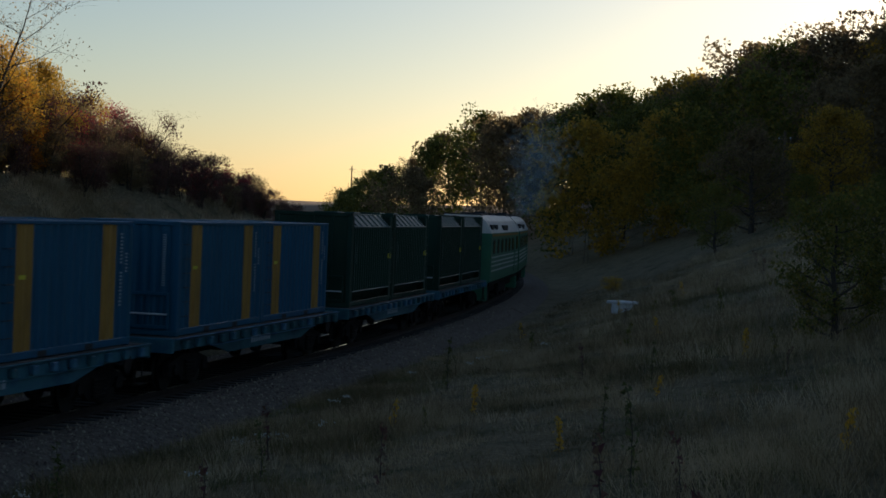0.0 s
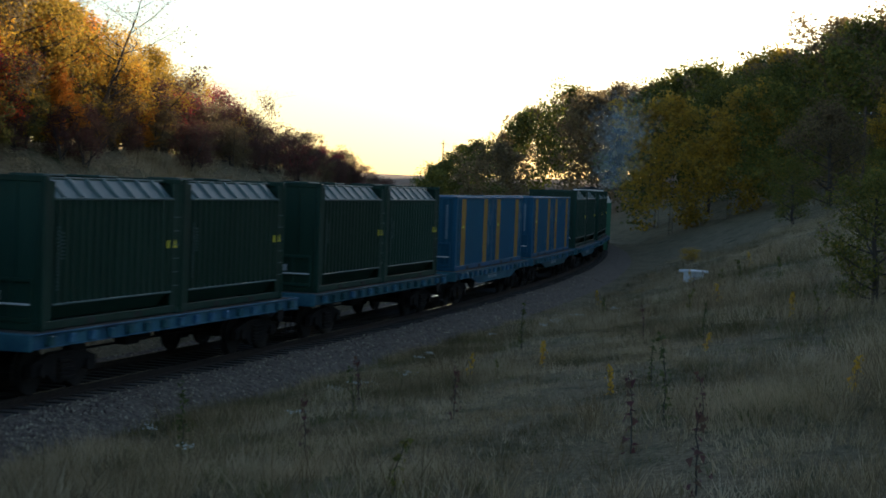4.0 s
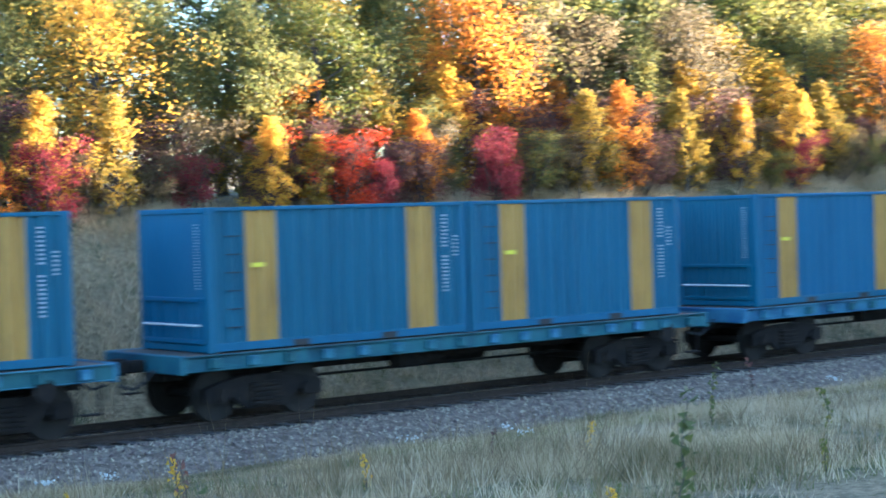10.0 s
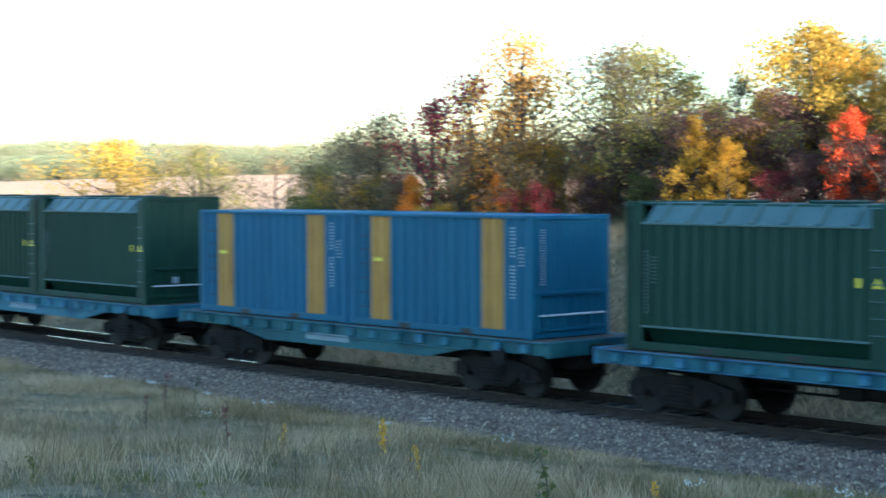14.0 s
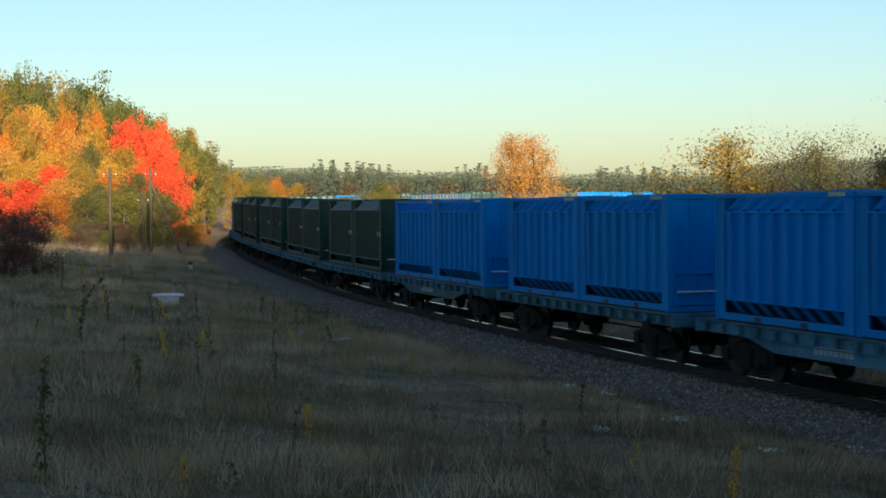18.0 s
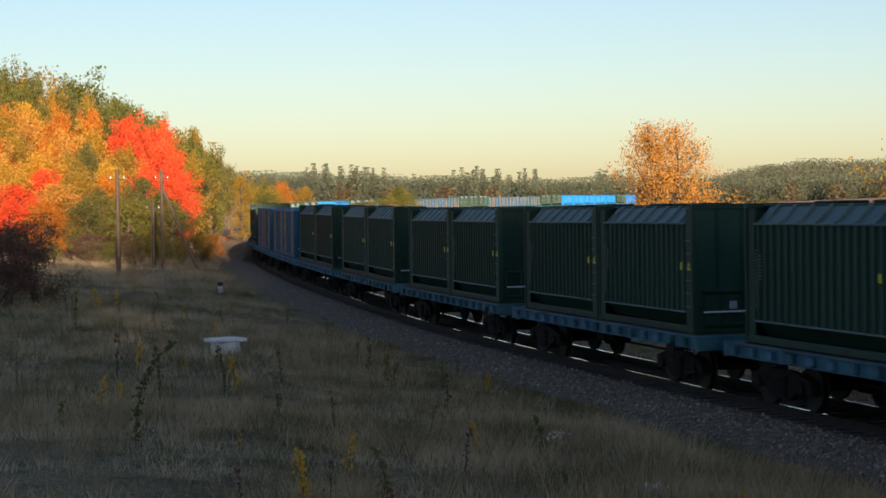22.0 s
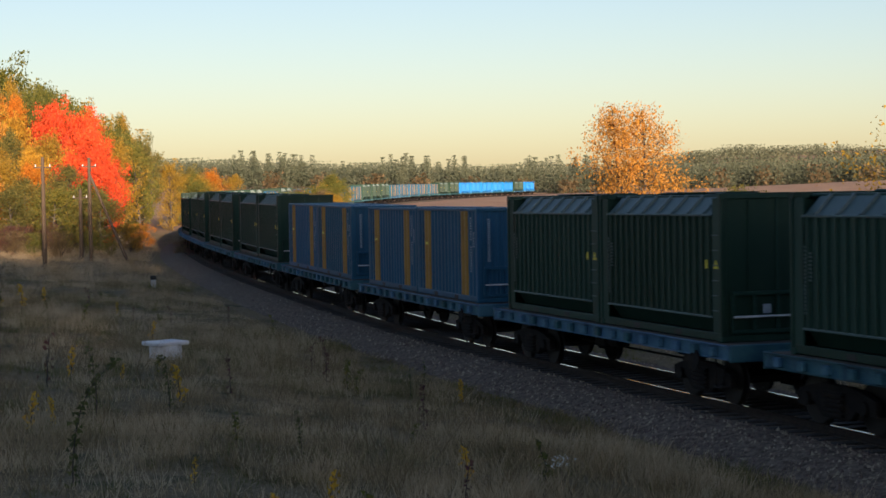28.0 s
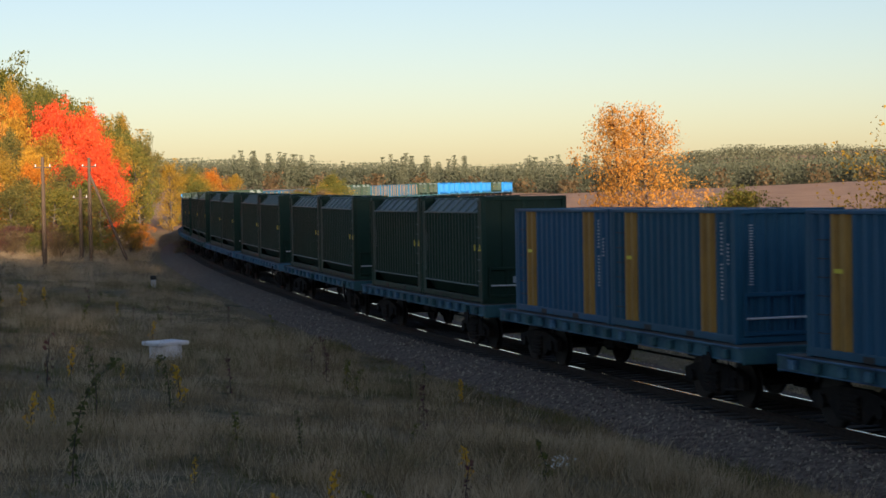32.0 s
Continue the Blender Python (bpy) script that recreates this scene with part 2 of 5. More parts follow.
def leaf_material(name, colours, glow=0.45, patches=0.0):
    """Leaves: a mix of colours by piece, thin enough to let light through."""
    m, ns, ln, b = material(name, 0.6, 0, 0.25)
    geo, info = ns.new("ShaderNodeNewGeometry"), ns.new("ShaderNodeObjectInfo")
    add = ns.new("ShaderNodeMath")
    add.operation = "MULTIPLY_ADD"
    add.inputs[1].default_value = 0.30
    sub = ns.new("ShaderNodeMath")
    sub.operation = "MULTIPLY"
    sub.inputs[1].default_value = 0.70
    ln.new(geo.outputs["Random Per Island"], sub.inputs[0])
    ln.new(info.outputs["Random"], add.inputs[0])
    ln.new(sub.outputs[0], add.inputs[2])
    if patches:
        tc, nz = ns.new("ShaderNodeTexCoord"), ns.new("ShaderNodeTexNoise")
        nz.inputs["Scale"].default_value, nz.inputs["Detail"].default_value = patches, 3
        ln.new(tc.outputs["Object"], nz.inputs["Vector"])
        mr = ns.new("ShaderNodeMapRange")
        mr.inputs["From Min"].default_value, mr.inputs["From Max"].default_value = 0.36, 0.64
        ln.new(nz.outputs[0], mr.inputs[0])
        ln.new(mr.outputs[0], add.inputs[0])
        add.inputs[1].default_value, sub.inputs[1].default_value = 0.6, 0.4
    ramp = ns.new("ShaderNodeValToRGB")
    e = ramp.color_ramp.elements
    while len(e) < len(colours):
        e.new(0.5)
    for i, c in enumerate(colours):
        e[i].position = 0.08 + 0.84 * i / max(1, len(colours) - 1)
        e[i].color = (*c, 1)
    ln.new(add.outputs[0], ramp.inputs[0])
    ln.new(ramp.outputs[0], b.inputs["Base Color"])
    tr = ns.new("ShaderNodeBsdfTranslucent")
    ln.new(ramp.outputs[0], tr.inputs["Color"])
    mx = ns.new("ShaderNodeMixShader")
    mx.inputs[0].default_value = glow
    ln.new(b.outputs[0], mx.inputs[1])
    ln.new(tr.outputs[0], mx.inputs[2])
    ln.new(mx.outputs[0], ns["Material Output"].inputs["Surface"])
    return m


M_BLUE = surface("blue_paint", [(0.012, 0.073, 0.130), (0.015, 0.094, 0.166), (0.020, 0.106, 0.182)], 1.2, 0.5, bump=0.04, vary=0.12, streak=0.25, spec=0.25)
M_BRIGHT = surface("bright_blue_paint", [(0.004, 0.15, 0.42), (0.005, 0.19, 0.53), (0.007, 0.21, 0.57)], 1.2, 0.6, bump=0.04, vary=0.08, streak=0.25, spec=0.2)
M_YELLOW = surface("yellow_paint", [(0.26, 0.132, 0.022), (0.36, 0.188, 0.030), (0.41, 0.222, 0.038)], 2.5, 0.55, bump=0.04, streak=0.3)
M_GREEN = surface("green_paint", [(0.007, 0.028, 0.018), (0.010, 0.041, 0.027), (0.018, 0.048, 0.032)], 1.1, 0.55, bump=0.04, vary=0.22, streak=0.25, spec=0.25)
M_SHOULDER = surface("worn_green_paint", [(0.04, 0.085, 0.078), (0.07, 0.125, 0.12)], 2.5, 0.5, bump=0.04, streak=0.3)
M_SILL = surface("sill_paint", [(0.012, 0.045, 0.075), (0.018, 0.080, 0.13), (0.045, 0.150, 0.19), (0.014, 0.060, 0.15)], 0.9, 0.6, bump=0.08, vary=0.5, spec=0.3)
M_IRON = surface("grimy_iron", [(0.005, 0.004, 0.004), (0.011, 0.009, 0.008), (0.024, 0.018, 0.013)], 4, 0.85, bump=0.2, spec=0.2)
M_WHEEL = surface("wheel_steel", [(0.008, 0.007, 0.006), (0.020, 0.016, 0.013)], 5, 0.6, 0.1, bump=0.1, spec=0.25)
M_WOODDECK = surface("weathered_deck_boards", [(0.05, 0.042, 0.034), (0.10, 0.085, 0.07)], 3, 0.85, bump=0.2)
M_WHITE = surface("white_paint", [(0.55, 0.56, 0.56), (0.72, 0.73, 0.73)], 4, 0.6, bump=0.05)
M_MARK = surface("faded_white_stencil", [(0.24, 0.29, 0.33), (0.40, 0.45, 0.48)], 9, 0.6, bump=0)
M_STICKER = surface("yellow_label", [(0.65, 0.55, 0.03), (0.75, 0.65, 0.05)], 6, 0.5, bump=0)
M_BLACK = surface("black_paint", [(0.008, 0.008, 0.008), (0.016, 0.016, 0.016)], 6, 0.6, bump=0.05)
M_RAILTOP = surface("polished_rail", [(0.45, 0.44, 0.43), (0.62, 0.61, 0.60)], 3, 0.13, 1.0, bump=0)
M_RUST = surface("rusty_rail_side", [(0.018, 0.013, 0.010), (0.045, 0.030, 0.021)], 6, 0.85, bump=0.15, spec=0.25)
M_SLEEPER = surface("dark_sleeper", [(0.018, 0.015, 0.013), (0.05, 0.042, 0.035)], 4, 0.9, bump=0.3, vary=0.25)
M_BALLAST = surface("crushed_stone", [(0.045, 0.033, 0.023), (0.13, 0.102, 0.075), (0.24, 0.19, 0.145)], 7.0, 0.95, bump=0.9, fine=26, spec=0.2)
M_STONE = surface("loose_stone", [(0.14, 0.104, 0.075), (0.31, 0.245, 0.19)], 8, 0.95, bump=0.2, island=0.6, spec=0.2)
M_GRASS = surface("dry_meadow_soil", [(0.060, 0.052, 0.024), (0.13, 0.105, 0.055), (0.17, 0.14, 0.078), (0.085, 0.085, 0.03)], 0.35, 0.95, bump=0.8, fine=7.0, detail=10)
M_BARK = surface("bark", [(0.03, 0.024, 0.018), (0.09, 0.075, 0.06)], 6, 0.9, bump=0.5, streak=0.3)
M_POLE = surface("weathered_pole_wood", [(0.055, 0.038, 0.024), (0.11, 0.078, 0.05)], 4, 0.85, bump=0.2, streak=0.2)
M_CONCRETE = surface("whitewashed_concrete", [(0.55, 0.55, 0.54), (0.75, 0.75, 0.73)], 5, 0.85, bump=0.15)
M_BLADE = leaf_material("grass_blades", [(0.06, 0.060, 0.022), (0.15, 0.115, 0.05), (0.34, 0.255, 0.14), (0.47, 0.36, 0.21), (0.56, 0.44, 0.27)], 0.35, 0.35)
M_STRAW = leaf_material("pale_straw_blades", [(0.19, 0.145, 0.07), (0.34, 0.26, 0.145), (0.52, 0.41, 0.255), (0.60, 0.49, 0.325)], 0.35, 0.45)
M_WEED = leaf_material("weed_leaves", [(0.06, 0.075, 0.022), (0.11, 0.125, 0.035), (0.15, 0.13, 0.045)], 0.35)
M_FLOWER = leaf_material("white_flower_heads", [(0.55, 0.56, 0.50), (0.70, 0.71, 0.66)], 0.4)
LEAF = {
    "green": leaf_material("olive_leaves", [(0.06, 0.078, 0.016), (0.10, 0.118, 0.024), (0.16, 0.155, 0.03), (0.26, 0.205, 0.035)], 0.4),
    "yellow": leaf_material("yellow_leaves", [(0.28, 0.18, 0.03), (0.56, 0.34, 0.04), (0.70, 0.43, 0.05), (0.66, 0.32, 0.04)], 0.58),
    "gold": leaf_material("golden_leaves", [(0.16, 0.135, 0.035), (0.36, 0.24, 0.036), (0.52, 0.32, 0.038), (0.22, 0.19, 0.05)], 0.58),
    "orange": leaf_material("orange_leaves", [(0.34, 0.14, 0.022), (0.62, 0.23, 0.026), (0.72, 0.31, 0.034)], 0.58),
    "red": leaf_material("red_leaves", [(0.42, 0.045, 0.014), (0.68, 0.075, 0.02), (0.74, 0.12, 0.026)], 0.3),
    "crimson": leaf_material("crimson_leaves", [(0.16, 0.028, 0.035), (0.30, 0.045, 0.055), (0.38, 0.07, 0.07)], 0.6),
    "dusk": leaf_material("dull_purple_leaves", [(0.085, 0.040, 0.040), (0.15, 0.060, 0.062), (0.14, 0.098, 0.062), (0.19, 0.085, 0.062)], 0.55),
    "olive": leaf_material("grey_olive_leaves", [(0.085, 0.10, 0.034), (0.145, 0.15, 0.046), (0.22, 0.20, 0.055), (0.32, 0.25, 0.055)], 0.6),
    "brown": leaf_material("dry_brown_leaves", [(0.11, 0.085, 0.045), (0.20, 0.145, 0.075), (0.26, 0.20, 0.10)], 0.6),
    "rust": leaf_material("rusty_orange_leaves", [(0.24, 0.14, 0.033), (0.46, 0.21, 0.035), (0.60, 0.28, 0.04), (0.30, 0.20, 0.048)], 0.35),
    # lighter, greyer green: distance haze put into the leaf colour
    "hazy": leaf_material("dull_far_leaves", [(0.075, 0.098, 0.064), (0.098, 0.120, 0.076), (0.125, 0.13, 0.08)], 0.3),
}

# ---- ground: one sheet to the horizon ----
def build_ground():
    rings = [0.0] + [1.5 * (2700.0 ** (i / 170.0)) for i in range(171)]
    nsec = 540
    verts, faces = [(0, 0)], []
    for r in rings[1:]:
        for j in range(nsec):
            a = 2 * math.pi * j / nsec
            verts.append((r * math.cos(a), r * math.sin(a)))
    v = np.array(verts)
    z = ground_height(v[:, 0], v[:, 1])
    pts = np.column_stack([v, z])
    for j in range(nsec):
        faces.append((0, 1 + j, 1 + (j + 1) % nsec))
    for i in range(len(rings) - 2):
        b0, b1 = 1 + i * nsec, 1 + (i + 1) * nsec
        for j in range(nsec):
            k = (j + 1) % nsec
            faces.append((b0 + j, b1 + j, b1 + k, b0 + k))
    me = bpy.data.meshes.new("ground")
    me.from_pydata(pts.tolist(), [], faces)
    me.polygons.foreach_set("use_smooth", [True] * len(me.polygons))
    me.materials.append(M_GROUND)
    me.update()
    return tagged(new("ground", me), "dry autumn meadow with brown grass and bare field soil", "ground", kind="structure")


def ground_material():
    m, ns, ln, b = material("meadow_and_fields", 0.95, 0, 0.2)
    tc = ns.new("ShaderNodeTexCoord")

    def noise_of(scale, detail, rough=0.6):
        n = ns.new("ShaderNodeTexNoise")
        n.inputs["Scale"].default_value, n.inputs["Detail"].default_value, n.inputs["Roughness"].default_value = scale, detail, rough
        ln.new(tc.outputs["Object"], n.inputs["Vector"])
        return n.outputs[0]

    def ramp_of(fac, *stops):
        r = ns.new("ShaderNodeValToRGB")
        e = r.color_ramp.elements
        while len(e) < len(stops):
            e.new(0.5)
        for i, (p, c) in enumerate(stops):
            e[i].position, e[i].color = p, (*c, 1)
        ln.new(fac, r.inputs[0])
        return r.outputs[0]

    def mix(fac, a, c):
        x = ns.new("ShaderNodeMix")
        x.data_type = "RGBA"
        ln.new(fac, x.inputs[0])
        ln.new(a, x.inputs[6])
        ln.new(c, x.inputs[7])
        return x.outputs[2]

    fine, mid, big = noise_of(9, 8, 0.7), noise_of(0.9, 6), noise_of(0.16, 5)
    dry = ramp_of(fine, (0.3, (0.075, 0.056, 0.03)), (0.5, (0.19, 0.147, 0.08)), (0.7, (0.33, 0.26, 0.15)))
    lush = ramp_of(fine, (0.3, (0.03, 0.034, 0.014)), (0.7, (0.09, 0.095, 0.04)))
    patch = ramp_of(mid, (0.5, (0, 0, 0)), (0.68, (1, 1, 1)))
    near = mix(patch, dry, lush)
    soil = ramp_of(big, (0.3, (0.29, 0.18, 0.115)), (0.7, (0.40, 0.265, 0.175)))
    # bare fields begin beyond the meadow
    geo = ns.new("ShaderNodeNewGeometry")
    dist = ns.new("ShaderNodeVectorMath")
    dist.operation = "LENGTH"
    ln.new(geo.outputs["Position"], dist.inputs[0])
    mr = ns.new("ShaderNodeMapRange")
    mr.inputs["From Min"].default_value, mr.inputs["From Max"].default_value = 190, 230
    ln.new(dist.outputs["Value"], mr.inputs[0])
    col = mix(mr.outputs[0], near, soil)
    ln.new(col, b.inputs["Base Color"])
    bp = ns.new("ShaderNodeBump")
    bp.inputs["Strength"].default_value, bp.inputs["Distance"].default_value = 0.9, 0.08
    ln.new(fine, bp.inputs["Height"])
    ln.new(bp.outputs[0], b.inputs["Normal"])
    return m


M_GROUND = ground_material()
build_ground()


# ---- the track ----
def sweep(profile, s0, s1, step, closed=False, uneven=0.0, seed=0):
    """An outline of (n, z) carried along the line."""
    sh, n = Shape(), len(profile)
    r = random.Random(seed)
    stations = np.arange(s0, s1 + 0.01, step)
    for s in stations:
        for a, z in profile:
            sh.v.append(tuple(on_track(s, a + r.uniform(-uneven, uneven), z + r.uniform(-uneven, uneven) * 0.5)))
    last = n if closed else n - 1
    for i in range(len(stations) - 1):
        for j in range(last):
            k = (j + 1) % n
            sh.f.append((i * n + j, i * n + k, (i + 1) * n + k, (i + 1) * n + j))
            sh.m.append(0)
    return sh, n, last


def build_track():
    bed, _, _ = sweep([(-3.9, -0.85), (-3.3, -0.62), (-2.7, -0.42), (-2.2, -0.24), (-1.7, -0.18), (-0.9, -0.20), (0, -0.21), (0.9, -0.20), (1.7, -0.18),
                       (2.2, -0.24), (2.7, -0.42), (3.3, -0.62), (3.9, -0.85)], -640, 300, 0.8, uneven=0.03, seed=2)
    ballast = new("ballast_bed", bed.mesh("ballast_bed", M_BALLAST))
    tagged(ballast, "grey crushed stone ballast bed under the rails", "ballast", kind="structure")
    track = thing("railway_track", "single railway track with polished rail heads on dark sleepers", "track")
    track["kind"] = "structure"
    for side in (-0.796, 0.796):
        prof = [(side - 0.075, -0.18), (side - 0.07, -0.155), (side - 0.012, -0.13), (side - 0.012, -0.05), (side - 0.037, -0.035), (side - 0.037, -0.004),
                (side - 0.03, 0), (side + 0.03, 0), (side + 0.037, -0.004), (side + 0.037, -0.035), (side + 0.012, -0.05), (side + 0.012, -0.13), (side + 0.07, -0.155), (side + 0.075, -0.18)]
        sh, n, last = sweep(prof, -640, 300, 2.0, closed=True)
        sh.m = [1 if (i % last) == 6 else 0 for i in range(len(sh.f))]
        part("rail", sh, (M_RUST, M_RAILTOP), track, "rusty steel rail with a polished running surface")
    return track


TRACK = build_track()

# ---- wagons ----
def bogie_parts(parent, x, mats):
    b = part("bogie", Shape().box(x - 0.28, -0.95, 0.42, x + 0.28, 0.95, 0.66, 0.03).tube((x, 0, 0.6), (x, 0, 0.95), 0.22, n=12), M_IRON, parent)
    for y in (-1.02, 1.02):
        # cast side frame: a bowed truss with axle boxes
        o = [(-1.28, 0.62), (-1.28, 0.36), (-1.08, 0.34), (-1.0, 0.46), (-0.76, 0.46), (-0.42, 0.20), (0.42, 0.20), (0.76, 0.46), (1.0, 0.46), (1.08, 0.34), (1.28, 0.36), (1.28, 0.62),
             (0.9, 0.72), (0.45, 0.80), (-0.45, 0.80), (-0.9, 0.72)]
        sh = Shape()
        n = len(o)
        v = [(x + a, y - 0.07, z) for a, z in o] + [(x + a, y + 0.07, z) for a, z in o]
        sh.add(v, [(i, (i + 1) % n, n + (i + 1) % n, n + i) for i in range(n)] + [tuple(range(n))[::-1], tuple(range(n, 2 * n))])
        part("side_frame", sh, M_IRON, b)
        sp, prof = Shape(), []
        for k in range(5):
            z = 0.26 + 0.085 * k
            prof += [(0.15, z), (0.15, z + 0.045), (0.10, z + 0.05), (0.10, z + 0.08)]
        ring = [(y + d, z) for d, z in prof] + [(y - d, z) for d, z in prof[::-1]]
        sp.extrude(ring, x - 0.30, x + 0.30)
        part("spring_nest", sp, M_IRON, b)
    for dx in (-0.925, 0.925):
        for y, d in ((-0.80, 1), (0.80, -1)):
            w = Shape().revolve([(-0.065 * d, 0.475), (0.05 * d, 0.48), (0.052 * d, 0.40), (0.02 * d, 0.37), (0.0, 0.16), (0.07 * d, 0.14), (-0.07 * d, 0.14), (-0.02 * d, 0.37), (0.075 * d, 0.505), (0.05 * d, 0.50)][:1]
                                + [(-0.065 * d, 0.475), (-0.06 * d, 0.40), (-0.02 * d, 0.36), (-0.03 * d, 0.18), (-0.09 * d, 0.15), (0.05 * d, 0.15), (0.0, 0.36), (0.06 * d, 0.42), (0.065 * d, 0.505), (0.03 * d, 0.49)],
                                (x + dx, y, 0.475), "y", 20)
            part("wheel", w, M_WHEEL, b)
        part("axle", Shape().tube((x + dx, -1.05, 0.475), (x + dx, 1.05, 0.475), 0.075, n=10), M_WHEEL, b)
        for y in (-1.06, 1.06):
            part("axle_box", Shape().revolve([(-0.09, 0.11), (0.09, 0.13)] if y > 0 else [(-0.09, 0.13), (0.09, 0.11)], (x + dx, y, 0.48), "y", 10), M_IRON, b)


POCKETS = {}


def pocket_mesh(s):
    if s not in POCKETS:
        y0, y1 = sorted((0.0, 0.114 * s))
        POCKETS[s] = Shape().box(-0.10, y0, 0, 0.10, y1, 0.18, 0.015).mesh("stake_pocket", M_SILL)
    return POCKETS[s]


def build_wagon(belly):
    """A four-axle container flat wagon; x runs forward, the rail head is z = 0."""
    w = thing("container_wagon", "", "railway wagon", "wagons of the freight train")
    half = 6.7
    for y in (-1.40, 1.40):
        s = 1 if y > 0 else -1
        if belly:
            o = [(-half, 1.24), (-half, 0.98), (-4.3, 0.98), (-3.0, 0.72), (3.0, 0.72), (4.3, 0.98), (half, 0.98), (half, 1.24)]
        else:
            o = [(-half, 1.24), (-half, 0.99), (half, 0.99), (half, 1.24)]
        sh, n = Shape(), len(o)
        v = [(a, y - 0.02 * s, z) for a, z in o] + [(a, y + 0.02 * s, z) for a, z in o]
        sh.add(v, [(i, (i + 1) % n, n + (i + 1) % n, n + i) for i in range(n)] + [tuple(range(n))[::-1], tuple(range(n, 2 * n))])
        sill = part("side_sill", sh, M_SILL, w, "paint-worn blue steel side sill")
        part("sill_flange", Shape().box(-half, y - 0.09, 1.235, half, y + 0.05 * s + 0.04, 1.262, 0.006).box(-half if not belly else -4.3, y - 0.07, 0.975 if not belly else 0.96, half if not belly else 4.3, y + 0.07, 0.99 if not belly else 0.975), M_SILL, sill)
        for i in range(16):
            x = -6.15 + 0.82 * i
            y0, y1 = sorted((y + 0.021 * s, y + 0.135 * s))
            part("stake_pocket", pocket_mesh(s), None, sill, at=(x, y0 if s > 0 else y1, 1.02))
    deck = Shape().box(-half + 0.06, -1.32, 1.225, half - 0.06, 1.32, 1.255)
    part("deck", deck, M_WOODDECK, w)
    part("centre_sill", Shape().extrude([(-0.3, 1.22), (-0.3, 0.75 if not belly else 0.62), (0.3, 0.75 if not belly else 0.62), (0.3, 1.22)], -6.6, 6.6), M_IRON, w)
    if belly:
        for y in (-1, 1):
            nb = Shape()
            for i in range(8):
                y0, y1 = sorted((y * 1.421, y * 1.426))
                nb.box(-1.3 + 0.2 * i, y0, 0.84, -1.17 + 0.2 * i, y1, 1.0)
            part("number_bars", nb, M_MARK, w, "row of faded white stencilled marks")
    for x in (-half, half):
        d = 1 if x > 0 else -1
        part("end_beam", Shape().box(min(x, x + 0.1 * d), -1.42, 0.93, max(x, x + 0.1 * d), 1.42, 1.27, 0.02), M_SILL, w)
        cp = Shape().box(min(x, x + 0.45 * d), -0.14, 0.94, max(x, x + 0.45 * d), 0.14, 1.16, 0.03)
        cp.box(min(x + 0.40 * d, x + 0.71 * d), -0.24 if d > 0 else -0.08, 0.90, max(x + 0.40 * d, x + 0.71 * d), 0.08 if d > 0 else 0.24, 1.20, 0.05)
        part("coupler", cp, M_IRON, w)
        hose = Shape()
        pts = [Vector((x + 0.1 * d, 0.45 * d, 1.0)), Vector((x + 0.3 * d, 0.42 * d, 0.78)), Vector((x + 0.5 * d, 0.36 * d, 0.66)), Vector((x + 0.68 * d, 0.2 * d, 0.74))]
        hose.rope(pts, [0.028] * 4, n=6)
        part("brake_hose", hose, M_BLACK, w)
        step = Shape()
        yy = -1.38 * d
        step.tube((x - 0.25 * d, yy, 0.98), (x - 0.25 * d, yy, 0.42), 0.018, n=5).tube((x - 0.62 * d, yy, 0.98), (x - 0.62 * d, yy, 0.42), 0.018, n=5)
        step.box(min(x - 0.25 * d, x - 0.62 * d), yy - 0.1, 0.40, max(x - 0.25 * d, x - 0.62 * d), yy + 0.1, 0.43)
        part("footstep", step, M_IRON, w)
    gear = Shape().tube((0.6, 0.55, 0.72), (1.7, 0.55, 0.72), 0.21, n=14).box(-1.5, -0.75, 0.62, -0.9, -0.4, 0.95, 0.04).tube((-3.6, -0.2, 0.6), (3.6, -0.2, 0.6), 0.03, n=6).tube((-0.9, -0.57, 0.78), (-0.3, -0.57, 0.78), 0.14, n=12)
    part("brake_gear", gear, M_IRON, w)
    crank = Shape().revolve([(-0.015, 0.2), (0.015, 0.2)], (5.4, -1.5, 0.9), "y", 14)
    part("handbrake_wheel", crank, M_IRON, w)
    for x in (-4.86, 4.86):
        bogie_parts(w, x, None)
    return w


# ---- containers: origin at the middle of the base; length along x ----
CL, CW, CH = 6.058, 2.438, 2.63


def corrugated(x0, x1, y, z0, z1, pitch, depth, outward):
    """A wall of flat-topped ribs along x."""
    sh = Shape()
    n = max(1, round((x1 - x0) / pitch))
    p = (x1 - x0) / n
    pts = []
    for i in range(n):
        a = x0 + i * p
        pts += [(a, 0), (a + 0.30 * p, 0), (a + 0.5 * p, -depth), (a + 0.80 * p, -depth)]
    pts.append((x1, 0))
    v = [(x, y + d * outward, z0) for x, d in pts] + [(x, y + d * outward, z1) for x, d in pts]
    k = len(pts)
    return sh.add(v, [(i, i + 1, k + i + 1, k + i) for i in range(k - 1)])


